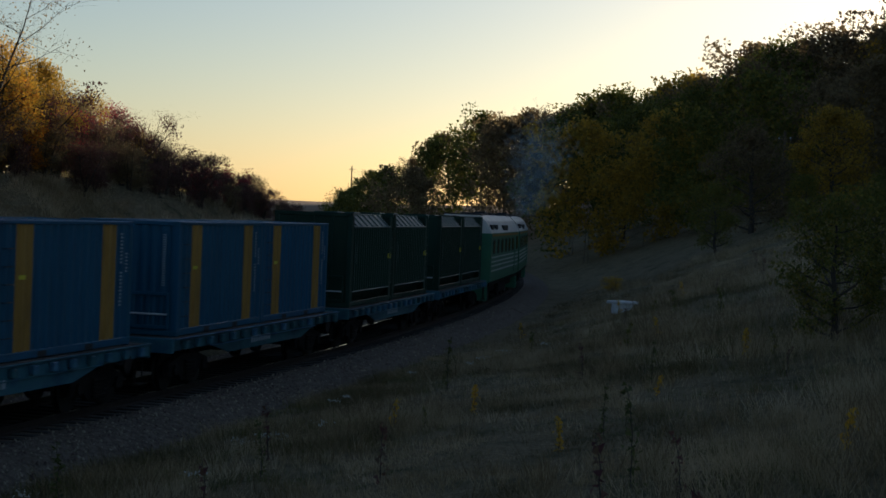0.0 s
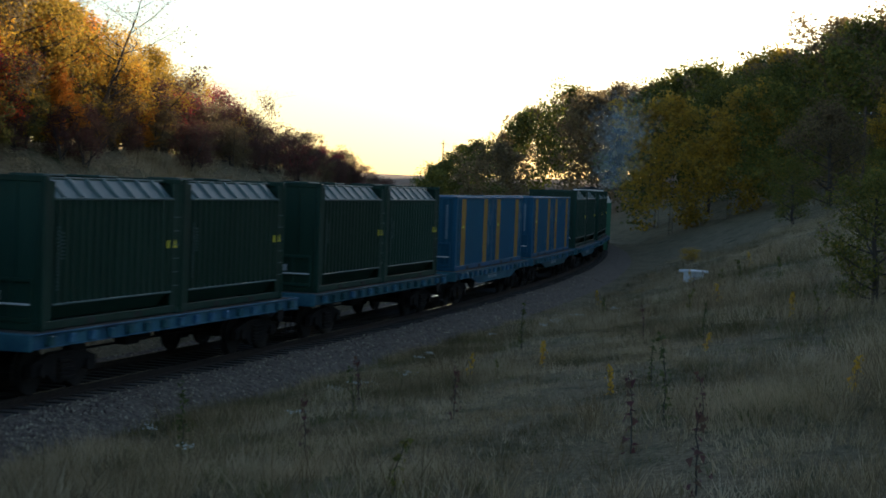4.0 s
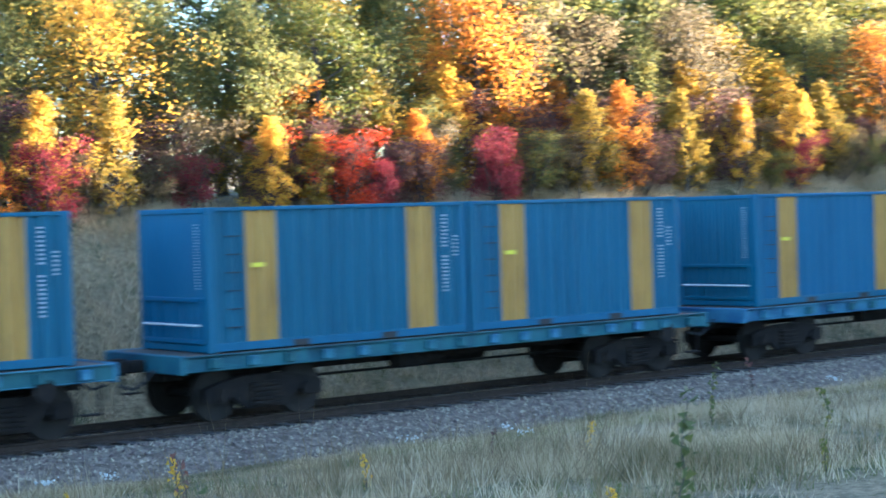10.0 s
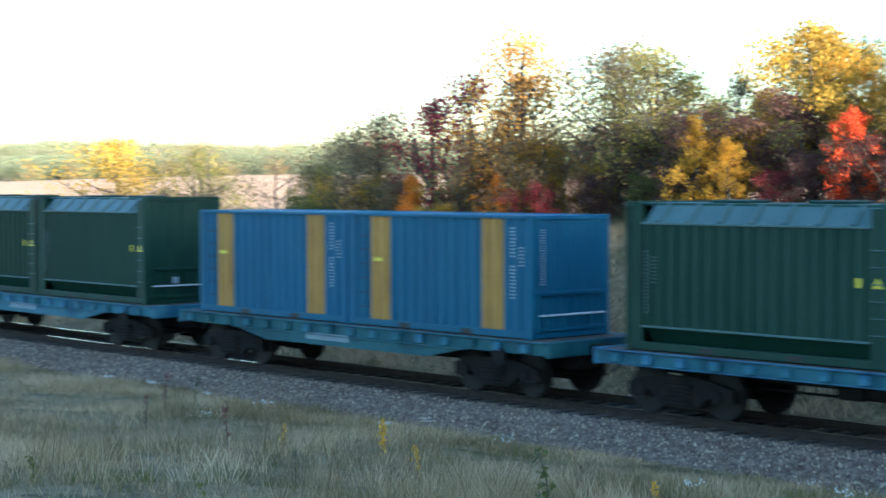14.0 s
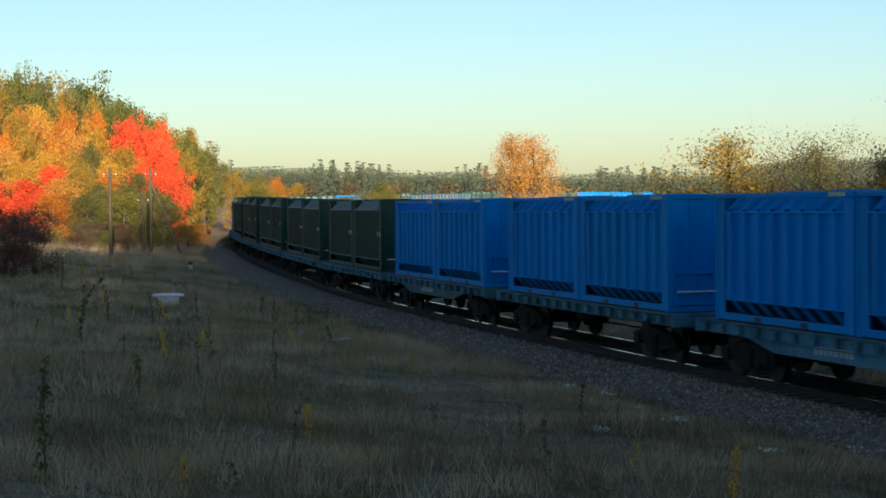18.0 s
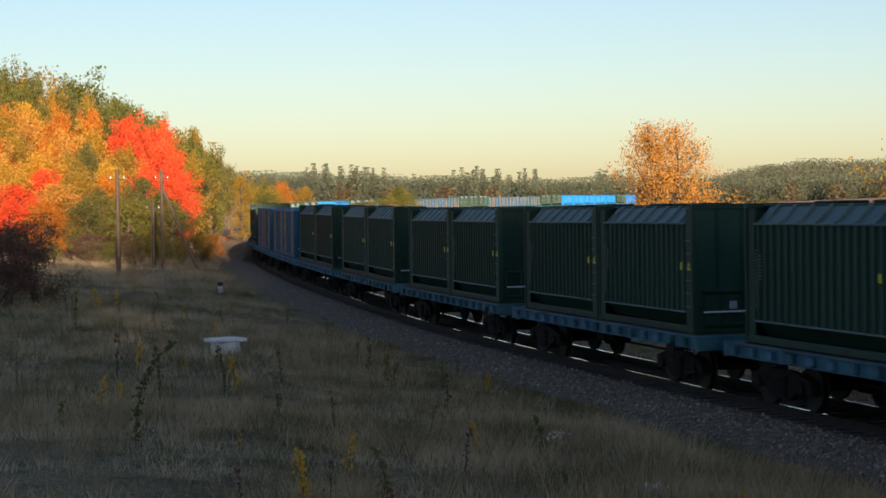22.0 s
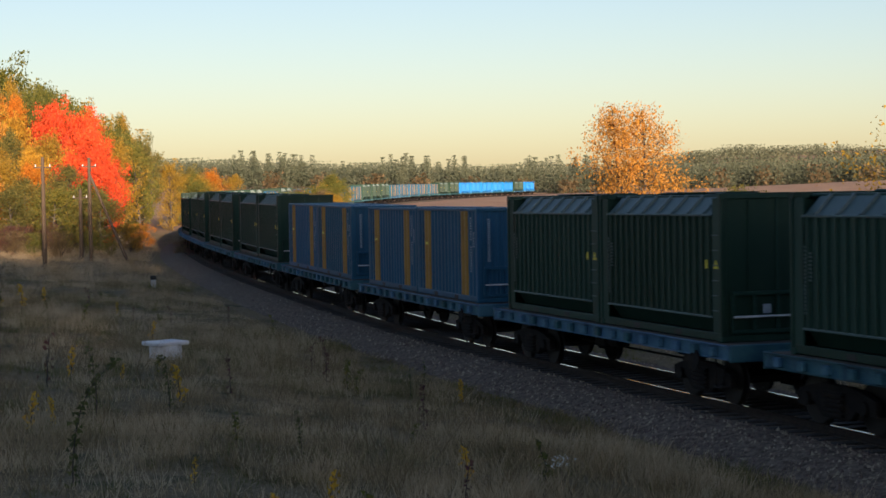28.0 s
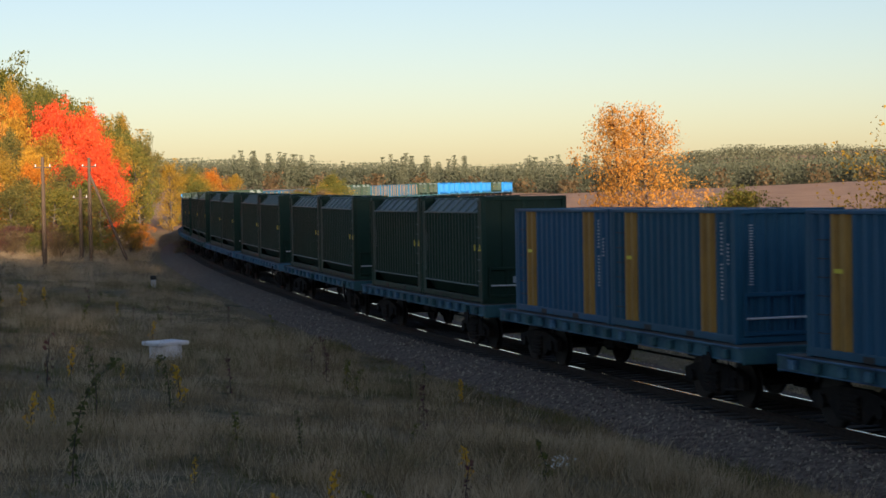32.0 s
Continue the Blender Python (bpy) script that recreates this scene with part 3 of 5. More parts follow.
def ridged(edge0, edge1, x0, x1, count, share, depth):
    """A sheet between two edges of (y, z) with raised or sunk ribs running from one to the other."""
    (ya, za), (yb, zb) = edge0, edge1
    ny, nz = -(zb - za), yb - ya
    if nz < 0 or (abs(nz) < 1e-6 and ny * ya < 0):
        ny, nz = -ny, -nz
    k = math.hypot(ny, nz)
    ny, nz = ny / k * depth, nz / k * depth
    p = (x1 - x0) / count
    st = [(x0, 0)]
    for i in range(count):
        m, h = x0 + (i + 0.5) * p, share * p / 2
        st += [(m - h, 0), (m - h * 0.7, 1), (m + h * 0.7, 1), (m + h, 0)]
    st.append((x1, 0))
    v = [(x, ya + ny * o, za + nz * o) for x, o in st] + [(x, yb + ny * o, zb + nz * o) for x, o in st]
    n = len(st)
    return Shape().add(v, [(i, i + 1, n + i + 1, n + i) for i in range(n - 1)])


def end_wall(x, d, hw, z0, z1, pitch, depth):
    sh = Shape()
    n = round(2 * hw / pitch)
    p = 2 * hw / n
    pts = []
    for i in range(n):
        a = -hw + i * p
        pts += [(a, 0), (a + 0.3 * p, 0), (a + 0.5 * p, -depth), (a + 0.8 * p, -depth)]
    pts.append((hw, 0))
    v = [(x + e * d, y, z0) for y, e in pts] + [(x + e * d, y, z1) for y, e in pts]
    k = len(pts)
    return sh.add(v, [(i, i + 1, k + i + 1, k + i) for i in range(k - 1)])


def corner_castings(parent, mat, L, W, H):
    for x in (-1, 1):
        for y in (-1, 1):
            for z in (0, 1):
                sh = Shape().box(min(x * L / 2, x * (L / 2 - 0.178)), min(y * W / 2, y * (W / 2 - 0.162)), 0 if z == 0 else H - 0.118,
                                 max(x * L / 2, x * (L / 2 - 0.178)), max(y * W / 2, y * (W / 2 - 0.162)), 0.118 if z == 0 else H, 0.01)
                part("corner_casting", sh, mat, parent)


def marking_bars(parent, spots, y, s, mat):
    """Unreadable upright lettering as plain bars."""
    sh = Shape()
    for x, z, w, h in spots:
        sh.box(x - w / 2, min(y, y + 0.006 * s), z, x + w / 2, max(y, y + 0.006 * s), z + h)
    part("markings", sh, mat, parent, "column of white stencilled marks")


def end_hatch(parent, x, d, mat, pale):
    """Framed hatch in the lower third of an end wall with a pale locking bar."""
    a, b = sorted((x, x + 0.06 * d))
    h = Shape().box(a, -1.02, 0.92, b, 1.02, 1.0, 0.01).box(a, -1.02, 0.16, b, 1.02, 0.24, 0.01)
    for y in (-1.0, -0.52, 0.0, 0.52, 1.0):
        h.box(a, y - 0.035, 0.24, b, y + 0.035, 0.92, 0.008)
    hatch = part("hatch", h, mat, parent)
    part("locking_bar", Shape().tube((x + 0.085 * d, -1.0, 0.5), (x + 0.085 * d, 1.0, 0.5), 0.022, n=6), pale, hatch, "pale galvanised locking bar")


def build_blue():
    c = thing("blue_container", "", "container", "containers on the train")
    L, W, H = CL, CW, CH
    for x in (-1, 1):
        for y in (-1, 1):
            part("corner_post", Shape().box(min(x * L / 2, x * (L / 2 - 0.16)), min(y * W / 2, y * (W / 2 - 0.12)), 0.1, max(x * L / 2, x * (L / 2 - 0.16)), max(y * W / 2, y * (W / 2 - 0.12)), H - 0.1, 0.012), M_BLUE, c)
    corner_castings(c, M_BLUE, L, W, H)
    for y in (-1, 1):
        part("side_wall", corrugated(-L / 2 + 0.15, L / 2 - 0.15, y * (W / 2 - 0.012), 0.15, H - 0.06, 0.34, 0.062, y), M_BLUE, c, "corrugated blue steel side")
        for x0, x1 in ((-L / 2 + 0.76, -L / 2 + 1.36), (L / 2 - 1.42, L / 2 - 0.82)):
            # bands follow the ribs of the wall
            n0 = round((x0 + L / 2 - 0.15) / 0.3387)
            n1 = n0 + 2
            a = -L / 2 + 0.15 + n0 * 0.3387
            part("yellow_band", corrugated(a, a + 2 * 0.3387, y * (W / 2 - 0.006), 0.16, H - 0.07, 0.3387, 0.062, y), M_YELLOW, c, "yellow painted band across the ribs")
        part("bottom_rail", Shape().box(-L / 2 + 0.12, min(y * W / 2, y * (W / 2 - 0.06)), 0.02, L / 2 - 0.12, max(y * W / 2, y * (W / 2 - 0.06)), 0.17, 0.008), M_BLUE, c)
        part("top_rail", Shape().box(-L / 2 + 0.12, min(y * W / 2, y * (W / 2 - 0.07)), H - 0.08, L / 2 - 0.12, max(y * W / 2, y * (W / 2 - 0.07)), H - 0.005, 0.012), M_BLUE, c)
        # solid black boxes: shade inside the pocket openings put into colour
        for x in (-1.03, 1.03):
            part("fork_pocket", Shape().box(x - 0.18, min(y * (W / 2 + 0.004), y * (W / 2 - 0.08)), 0.025, x + 0.18, max(y * (W / 2 + 0.004), y * (W / 2 - 0.08)), 0.14), M_BLACK, c)
        ex = L / 2 - 0.42
        marking_bars(c, [(ex - 0.14, 1.74 + 0.075 * i, 0.10, 0.036) for i in range(9)] + [(ex - 0.14, 0.85 + 0.075 * i, 0.10, 0.036) for i in range(10)] + [(ex + 0.13, 1.55 + 0.075 * i, 0.09, 0.036) for i in range(6)], y * (W / 2 - 0.006), y, M_MARK)
        lad = Shape()
        for i in range(6):
            z = 0.45 + 0.33 * i
            lad.tube((-L / 2 + 0.42, y * (W / 2 + 0.02), z), (-L / 2 + 0.72, y * (W / 2 + 0.02), z), 0.010, n=5)
            lad.tube((-L / 2 + 0.43, y * (W / 2 + 0.02), z), (-L / 2 + 0.43, y * (W / 2 - 0.06), z), 0.010, n=4)
            lad.tube((-L / 2 + 0.71, y * (W / 2 + 0.02), z), (-L / 2 + 0.71, y * (W / 2 - 0.06), z), 0.010, n=4)
        part("ladder_rungs", lad, M_BLACK, c)
        part("sticker", Shape().box(-L / 2 + 0.95, min(y * (W / 2 + 0.002), y * (W / 2 + 0.006)), 1.52, -L / 2 + 1.22, max(y * (W / 2 + 0.002), y * (W / 2 + 0.006)), 1.6), M_STICKER, c, "small bright yellow label")
    for d in (-1, 1):
        part("end_wall", end_wall(d * (L / 2 - 0.02), d, W / 2 - 0.11, 0.12, H - 0.08, 0.24, 0.04), M_BLUE, c)
        part("end_rail", Shape().box(min(d * L / 2, d * (L / 2 - 0.08)), -W / 2 + 0.1, H - 0.1, max(d * L / 2, d * (L / 2 - 0.08)), W / 2 - 0.1, H - 0.004, 0.012), M_BLUE, c)
        part("end_sill", Shape().box(min(d * L / 2, d * (L / 2 - 0.08)), -W / 2 + 0.1, 0.01, max(d * L / 2, d * (L / 2 - 0.08)), W / 2 - 0.1, 0.14, 0.012), M_BLUE, c)
        end_hatch(c, d * (L / 2 - 0.02), d, M_BLUE, M_WHITE)
        bars = Shape()
        for i in range(22):
            bars.box(*sorted((d * (L / 2 - 0.012), d * (L / 2 - 0.006)))[:1], -0.90, 1.15 + 0.055 * i, sorted((d * (L / 2 - 0.012), d * (L / 2 - 0.006)))[1], -0.82, 1.175 + 0.055 * i)
        part("end_markings", bars, M_MARK, c, "column of white stencilled marks")
    roof = ridged((-W / 2 + 0.07, H - 0.02), (W / 2 - 0.07, H - 0.02), -L / 2 + 0.09, L / 2 - 0.09, 18, 0.5, -0.03)
    part("roof", roof, M_BLUE, c)
    return c


def build_hopper(name, paint, shoulder, height, ribs, rib_w, deep, label_kind):
    """A bulk container with end frames, sloping roof shoulders and sloping lower sides."""
    c = thing(name, "", "container", "containers on the train")
    L, W, H = CL, 2.5, height
    e = 0.42
    for d in (-1, 1):
        x0, x1 = sorted((d * L / 2, d * (L / 2 - 0.10)))
        part("end_panel", Shape().box(*sorted((d * (L / 2 - 0.03), d * (L / 2 - 0.07)))[:1], -W / 2 + 0.1, 0.1, sorted((d * (L / 2 - 0.03), d * (L / 2 - 0.07)))[1], W / 2 - 0.1, H - 0.08), paint, c)
        for y in (-1, 1):
            part("corner_post", Shape().box(x0, min(y * W / 2, y * (W / 2 - 0.14)), 0.1, x1, max(y * W / 2, y * (W / 2 - 0.14)), H - 0.1, 0.015), paint, c)
            a, b = sorted((d * (L / 2 - 0.1), d * (L / 2 - e)))
            part("side_cheek", Shape().box(a, min(y * (W / 2 - 0.03), y * (W / 2 - 0.07)), 0.12, b, max(y * (W / 2 - 0.03), y * (W / 2 - 0.07)), H - 0.10), paint, c)
        part("end_rail", Shape().box(x0, -W / 2 + 0.1, H - 0.12, x1, W / 2 - 0.1, H, 0.012), paint, c)
        part("end_sill", Shape().box(x0, -W / 2 + 0.1, 0.0, x1, W / 2 - 0.1, 0.14, 0.012), paint, c)
        e0, e1 = sorted((d * (L / 2 - 0.03), d * L / 2))
        for y in (-0.62, 0.0, 0.62):
            part("end_stiffener", Shape().box(e0, y - 0.03, 1.02, e1, y + 0.03, H - 0.12), paint, c)
        end_hatch(c, d * (L / 2 - 0.03), d, paint, M_WHITE)
        if label_kind == "green":
            px0, px1 = sorted((d * (L / 2 + 0.032), d * (L / 2 + 0.038)))
            part("notice_plate", Shape().box(px0, -0.36, 0.56, px1, -0.18, 0.74), M_MARK, c, "white notice plate")
    corner_castings(c, paint, L, W, H)
    hx = L / 2 - e
    zs, zt, zi = 0.46, H - 0.42, H - 0.06
    for y in (-1, 1):
        prof = [(y * (W / 2 - 0.06), zs), (y * (W / 2 - 0.06), zt), (y * (W / 2 - 0.42), zi), (y * (W / 2 - 0.5), zi), (y * (W / 2 - 0.14), zt - 0.02), (y * (W / 2 - 0.14), zs)]
        wide = (2 * hx - 0.1) / ribs
        wall = part("side_wall", ridged((y * (W / 2 - 0.062), zs + 0.01), (y * (W / 2 - 0.062), zt), -hx + 0.02, hx - 0.02, ribs, rib_w / wide, deep), paint, c, "ribbed side wall")
        m = 7 if label_kind == "green" else ribs
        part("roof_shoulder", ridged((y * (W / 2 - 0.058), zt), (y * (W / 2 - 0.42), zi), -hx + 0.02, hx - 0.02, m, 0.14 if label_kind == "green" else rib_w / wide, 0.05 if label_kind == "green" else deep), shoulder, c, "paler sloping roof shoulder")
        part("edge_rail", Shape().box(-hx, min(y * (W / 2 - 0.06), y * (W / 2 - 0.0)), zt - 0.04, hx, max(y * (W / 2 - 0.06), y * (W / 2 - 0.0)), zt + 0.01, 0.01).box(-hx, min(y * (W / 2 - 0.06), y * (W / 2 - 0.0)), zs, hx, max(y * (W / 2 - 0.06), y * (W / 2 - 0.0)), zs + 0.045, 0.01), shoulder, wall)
        lower = [(y * (W / 2 - 0.10), zs + 0.02), (y * (W / 2 - 0.34), 0.16), (y * (W / 2 - 0.40), 0.16), (y * (W / 2 - 0.16), zs + 0.02)]
        part("lower_slope", Shape().extrude(lower, -hx, hx), paint if label_kind == "green" else M_BLACK, c)
        if label_kind != "green":
            for i in range(ribs):
                x = -hx + 0.1 + (2 * hx - 0.2) * (i + 0.5) / ribs
                part("lower_bracket", Shape().extrude([(y * (W / 2 - 0.02), zs), (y * (W / 2 - 0.30), 0.17), (y * (W / 2 - 0.34), 0.17), (y * (W / 2 - 0.10), zs)], x - rib_w * 0.6, x + rib_w * 0.6), paint, c)
        part("bottom_rail", Shape().box(-L / 2 + 0.1, min(y * (W / 2 - 0.02), y * (W / 2 - 0.10)), 0.02, L / 2 - 0.1, max(y * (W / 2 - 0.02), y * (W / 2 - 0.10)), 0.18, 0.01), paint, c)
        # pocket openings as black boxes, their inner shade in the colour
        for x in (-1.03, 1.03):
            part("fork_pocket", Shape().box(x - 0.15, min(y * (W / 2 - 0.012), y * (W / 2 - 0.06)), 0.035, x + 0.15, max(y * (W / 2 - 0.012), y * (W / 2 - 0.06)), 0.15), M_BLACK, c)
        ys = sorted((y * (W / 2 - 0.028), y * (W / 2 - 0.022)))
        if label_kind == "green":
            part("sticker", Shape().box(-L / 2 + 0.12 + 5.25, min(y * (W / 2 + 0.004), y * (W / 2 - 0.02)), 1.45, -L / 2 + 0.2 + 5.25, max(y * (W / 2 + 0.004), y * (W / 2 - 0.02)), 1.62), M_STICKER, c, "small yellow label")
            for i in range(6):
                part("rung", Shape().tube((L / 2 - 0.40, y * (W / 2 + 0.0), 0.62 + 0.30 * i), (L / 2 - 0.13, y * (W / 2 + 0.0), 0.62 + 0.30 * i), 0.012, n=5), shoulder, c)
            tri = Shape()
            tri.add([(L / 2 - 0.38, ys[1 if y > 0 else 0], 1.45), (L / 2 - 0.16, ys[1 if y > 0 else 0], 1.45), (L / 2 - 0.27, ys[1 if y > 0 else 0], 1.64),
                     (L / 2 - 0.38, ys[0 if y > 0 else 1], 1.45), (L / 2 - 0.16, ys[0 if y > 0 else 1], 1.45), (L / 2 - 0.27, ys[0 if y > 0 else 1], 1.64)], [(0, 1, 2), (3, 4, 5), (0, 1, 4, 3), (1, 2, 5, 4), (2, 0, 3, 5)])
            part("warning_triangle", tri, M_STICKER, c, "yellow warning triangle")
            marking_bars(c, [(-hx + 0.12, 0.75 + 0.07 * i, 0.05, 0.045) for i in range(18)] + [(-hx + 0.30, 1.35 + 0.07 * i, 0.10, 0.03) for i in range(8)], y * (W / 2 + 0.0), y, M_SHOULDER)
        else:
            hz = Shape()
            for i in range(4):
                hz.box(L / 2 - 0.95 + 0.17 * i, min(y * (W / 2 - 0.0), y * (W / 2 - 0.02)), H - 0.11, L / 2 - 0.86 + 0.17 * i, max(y * (W / 2 + 0.004), y * (W / 2 - 0.02)), H - 0.03)
            part("hazard_marks", hz, M_STICKER, c, "yellow hazard dashes")
            part("top_rail", Shape().box(-L / 2 + 0.15, min(y * (W / 2 - 0.001), y * (W / 2 - 0.10)), H - 0.12, L / 2 - 0.15, max(y * (W / 2 - 0.001), y * (W / 2 - 0.10)), H - 0.02, 0.01), paint, c)
    part("roof", Shape().box(-L / 2 + 0.08, -W / 2 + 0.40, H - 0.10, L / 2 - 0.08, W / 2 - 0.40, H - 0.03, 0.02).box(-1.6, -0.4, H - 0.03, -0.7, 0.4, H + 0.03, 0.03).box(0.7, -0.4, H - 0.03, 1.6, 0.4, H + 0.03, 0.03), paint, c)
    return c


# ---- locomotive section ----
def build_loco():
    c = thing("diesel_locomotive", "green diesel locomotive section with pale roof shoulders", "locomotive", "locomotive sections")
    L = 16.8
    pale = surface("pale_roof_paint", [(0.46, 0.45, 0.42), (0.66, 0.65, 0.61)], 1.5, 0.5, bump=0.03)
    green = surface("locomotive_green", [(0.018, 0.12, 0.065), (0.03, 0.17, 0.09)], 1.4, 0.45, bump=0.03)
    glass = surface("dark_cab_glass", [(0.01, 0.012, 0.014), (0.02, 0.022, 0.025)], 2, 0.08, bump=0)
    side = [(-1.46, 1.15), (-1.46, 3.45), (1.46, 3.45), (1.46, 1.15)]
    part("body", Shape().extrude(side, -L / 2, L / 2), green, c)
    sh = Shape()
    o = [(-1.46, 3.452), (-1.16, 4.02), (-0.80, 4.30), (0.80, 4.30), (1.16, 4.02), (1.46, 3.452)]
    sh.extrude(o, -L / 2 + 0.02, L / 2 - 0.02)
    part("roof", sh, pale, c, "pale grey curved roof")
    for y in (-1, 1):
        for z0, z1 in ((2.05, 2.12), (1.85, 1.92), (1.62, 1.69), (2.26, 2.33), (3.30, 3.40)):
            part("stripe", Shape().box(-L / 2 + 0.5, min(y * 1.46, y * 1.468), z0, L / 2 - 0.5, max(y * 1.46, y * 1.468), z1), M_YELLOW if z0 > 2.5 else pale, c)
        for x in (-6.9, -4.6, -2.4, -0.2, 2.0, 4.2):
            win = part("window_frame", Shape().box(x - 0.5, min(y * 1.46, y * 1.475), 2.45, x + 0.5, max(y * 1.46, y * 1.475), 3.15, 0.005), M_BLACK, c)
            part("pane", Shape().box(x - 0.42, min(y * 1.476, y * 1.482), 2.53, x + 0.42, max(y * 1.476, y * 1.482), 3.07), glass, win)
        part("cab_window", Shape().box(6.6, min(y * 1.46, y * 1.475), 2.5, 7.6, max(y * 1.46, y * 1.475), 3.2, 0.005), glass, c)
        lou = Shape()
        for i in range(9):
            lou.box(-1.4 + 0.3 * i, min(y * 1.30, y * 1.42), 3.56, -1.2 + 0.3 * i, max(y * 1.30, y * 1.42), 3.82)
        part("louvres", lou, M_BLACK, c)
        part("door", Shape().box(5.4, min(y * 1.46, y * 1.48), 1.3, 6.1, max(y * 1.46, y * 1.48), 3.2, 0.006), green, c)
    for x in (-7.2, 7.2):
        part("roof_hood", Shape().box(x - 0.9, -0.9, 4.28, x + 0.9, 0.9, 4.36, 0.03), M_BLACK, c)
    for y in (-1, 1):
        for x in (-7.6, -5.6):
            a, b = sorted((y * 1.24, y * 1.40))
            part("roof_hatch", Shape().box(x, a, 3.62, x + 1.1, b, 3.86, 0.02), M_BLACK, c, "dark square roof hatch")
    for x in (-4, -1.2, 2.5):
        part("roof_fan", Shape().tube((x, 0, 4.26), (x, 0, 4.42), 0.62, 0.55, n=16), M_BLACK, c)
    part("exhaust_stack", Shape().box(0.2, -0.3, 4.27, 0.9, 0.3, 4.5, 0.05), M_BLACK, c)
    part("underframe", Shape().box(-L / 2 + 0.1, -1.4, 0.95, L / 2 - 0.1, 1.4, 1.16, 0.02), M_IRON, c)
    part("fuel_tank", Shape().box(-2.2, -1.3, 0.35, 2.2, 1.3, 0.96, 0.1), M_IRON, c)
    for x in (-L / 2, L / 2):
        d = 1 if x > 0 else -1
        part("pilot", Shape().box(*sorted((x, x + 0.12 * d))[:1], -1.35, 0.25, sorted((x, x + 0.12 * d))[1], 1.35, 1.2, 0.03), green, c)
    for bx in (-4.9, 4.9):
        b = part("bogie", Shape().box(bx - 2.6, -1.12, 0.55, bx + 2.6, -0.95, 0.95, 0.04).box(bx - 2.6, 0.95, 0.55, bx + 2.6, 1.12, 0.95, 0.04).box(bx - 0.4, -1, 0.6, bx + 0.4, 1, 0.9), M_IRON, c)
        for dx in (-2.1, 0, 2.1):
            for y in (-0.8, 0.8):
                part("wheel", Shape().revolve([(-0.065, 0.525), (0.065, 0.525)], (bx + dx, y, 0.525), "y", 20), M_WHEEL, b)
    return c


# ---- the train ----
def run_at(t):
    return float(np.interp(t, [r[0] for r in RUN], [r[1] for r in RUN]))


TRAIN = []


def pose_at(s, wheelbase, up=0.0, ahead=0.0):
    """A vehicle standing on the line with its middle at s."""
    a, b = on_track(s - wheelbase / 2), on_track(s + wheelbase / 2)
    d = (b - a).normalized()
    m = (a + b) / 2
    rot = Matrix((d, Vector((0, 0, 1)).cross(d).normalized(), d.cross(Vector((0, 0, 1)).cross(d).normalized()))).transposed().to_4x4()
    return Matrix.Translation(m) @ rot @ Matrix.Translation((ahead, 0, up))


KINDS = "GGBBGGBBBBBBBGBGSSSGGGGGBBGGGGGGBSGGBGBBBBBBGGGBBBBBGGSSSSSGS"
B_LABEL = "dark blue corrugated container with two yellow bands on a wagon"
G_LABEL = "dark green ribbed bulk container with sloping roof shoulders"
S_LABEL = "bright blue bulk container with bold upright ribs"


def plain_version(ob):
    """A copy of a thing with its parts of one paint made into one mesh, for the far end of the train."""
    made = thing(ob.name.split(".")[0], "", ob["category"], ob["group"])
    byname = {}
    for o in ob.children_recursive:
        byname.setdefault(o.data.materials[0].name, []).append(o)
    for name, obs in byname.items():
        bm = bmesh.new()
        for o in obs:
            me = o.data.copy()
            me.transform(Matrix.Translation(o.location))
            bm.from_mesh(me)
            bpy.data.meshes.remove(me)
        me = bpy.data.meshes.new(name)
        bm.to_mesh(me)
        bm.free()
        me.materials.append(obs[0].data.materials[0])
        part({"grimy_iron": "running_gear", "sill_paint": "frame", "wheel_steel": "wheels", "weathered_deck_boards": "deck"}.get(name, "shell" if "blue" in name or "green" in name else "fittings"), me, None, made)
    return made


def build_train():
    wagons = (build_wagon(False), build_wagon(True))
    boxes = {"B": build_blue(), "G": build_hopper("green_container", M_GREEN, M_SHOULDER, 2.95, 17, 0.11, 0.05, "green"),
             "S": build_hopper("bright_blue_container", M_BRIGHT, M_BRIGHT, 2.88, 8, 0.20, 0.09, "blue")}
    far = {k: plain_version(o) for k, o in boxes.items()}
    far_wagon = plain_version(wagons[0])
    used = set()

    def take(ob, m):
        if ob in used:
            return copy_thing(ob, m)
        used.add(ob)
        ob.matrix_basis = m
        return ob

    for i, kind in enumerate(KINDS):
        k = i + 1
        belly = k in (2, 3, 4, 13, 15, 16, 17, 19, 30)
        w = take(far_wagon if k > 28 else wagons[1 if belly else 0], Matrix())
        tagged(w, "blue-green flat wagon with a fish-belly sill on rails" if belly else "blue-green flat container wagon with stake pockets on rails")
        TRAIN.append((w, k, 9.72, 0.0, 0.0))
        for dx in (-3.07, 3.07):
            c = take(far[kind] if k > 28 else boxes[kind], Matrix())
            tagged(c, {"B": B_LABEL, "G": G_LABEL, "S": S_LABEL}[kind])
            TRAIN.append((c, k, 9.72, 1.262, dx))
    loco = build_loco()
    used.add(loco)
    TRAIN.append((loco, 1 - 16.2 / PITCH, 9.8, 0.0, 0.0))
    TRAIN.append((copy_thing(loco, Matrix()), 1 - 33.7 / PITCH, 9.8, 0.0, 0.0))


build_train()


def motions():
    for ob, k, base, up, ahead in TRAIN:
        rows = []
        for t in range(0, 33, 1):
            s = run_at(t) - PITCH * k
            rows.append((float(t), pose_at(s, base, up, ahead)))
        walk(ob, rows)


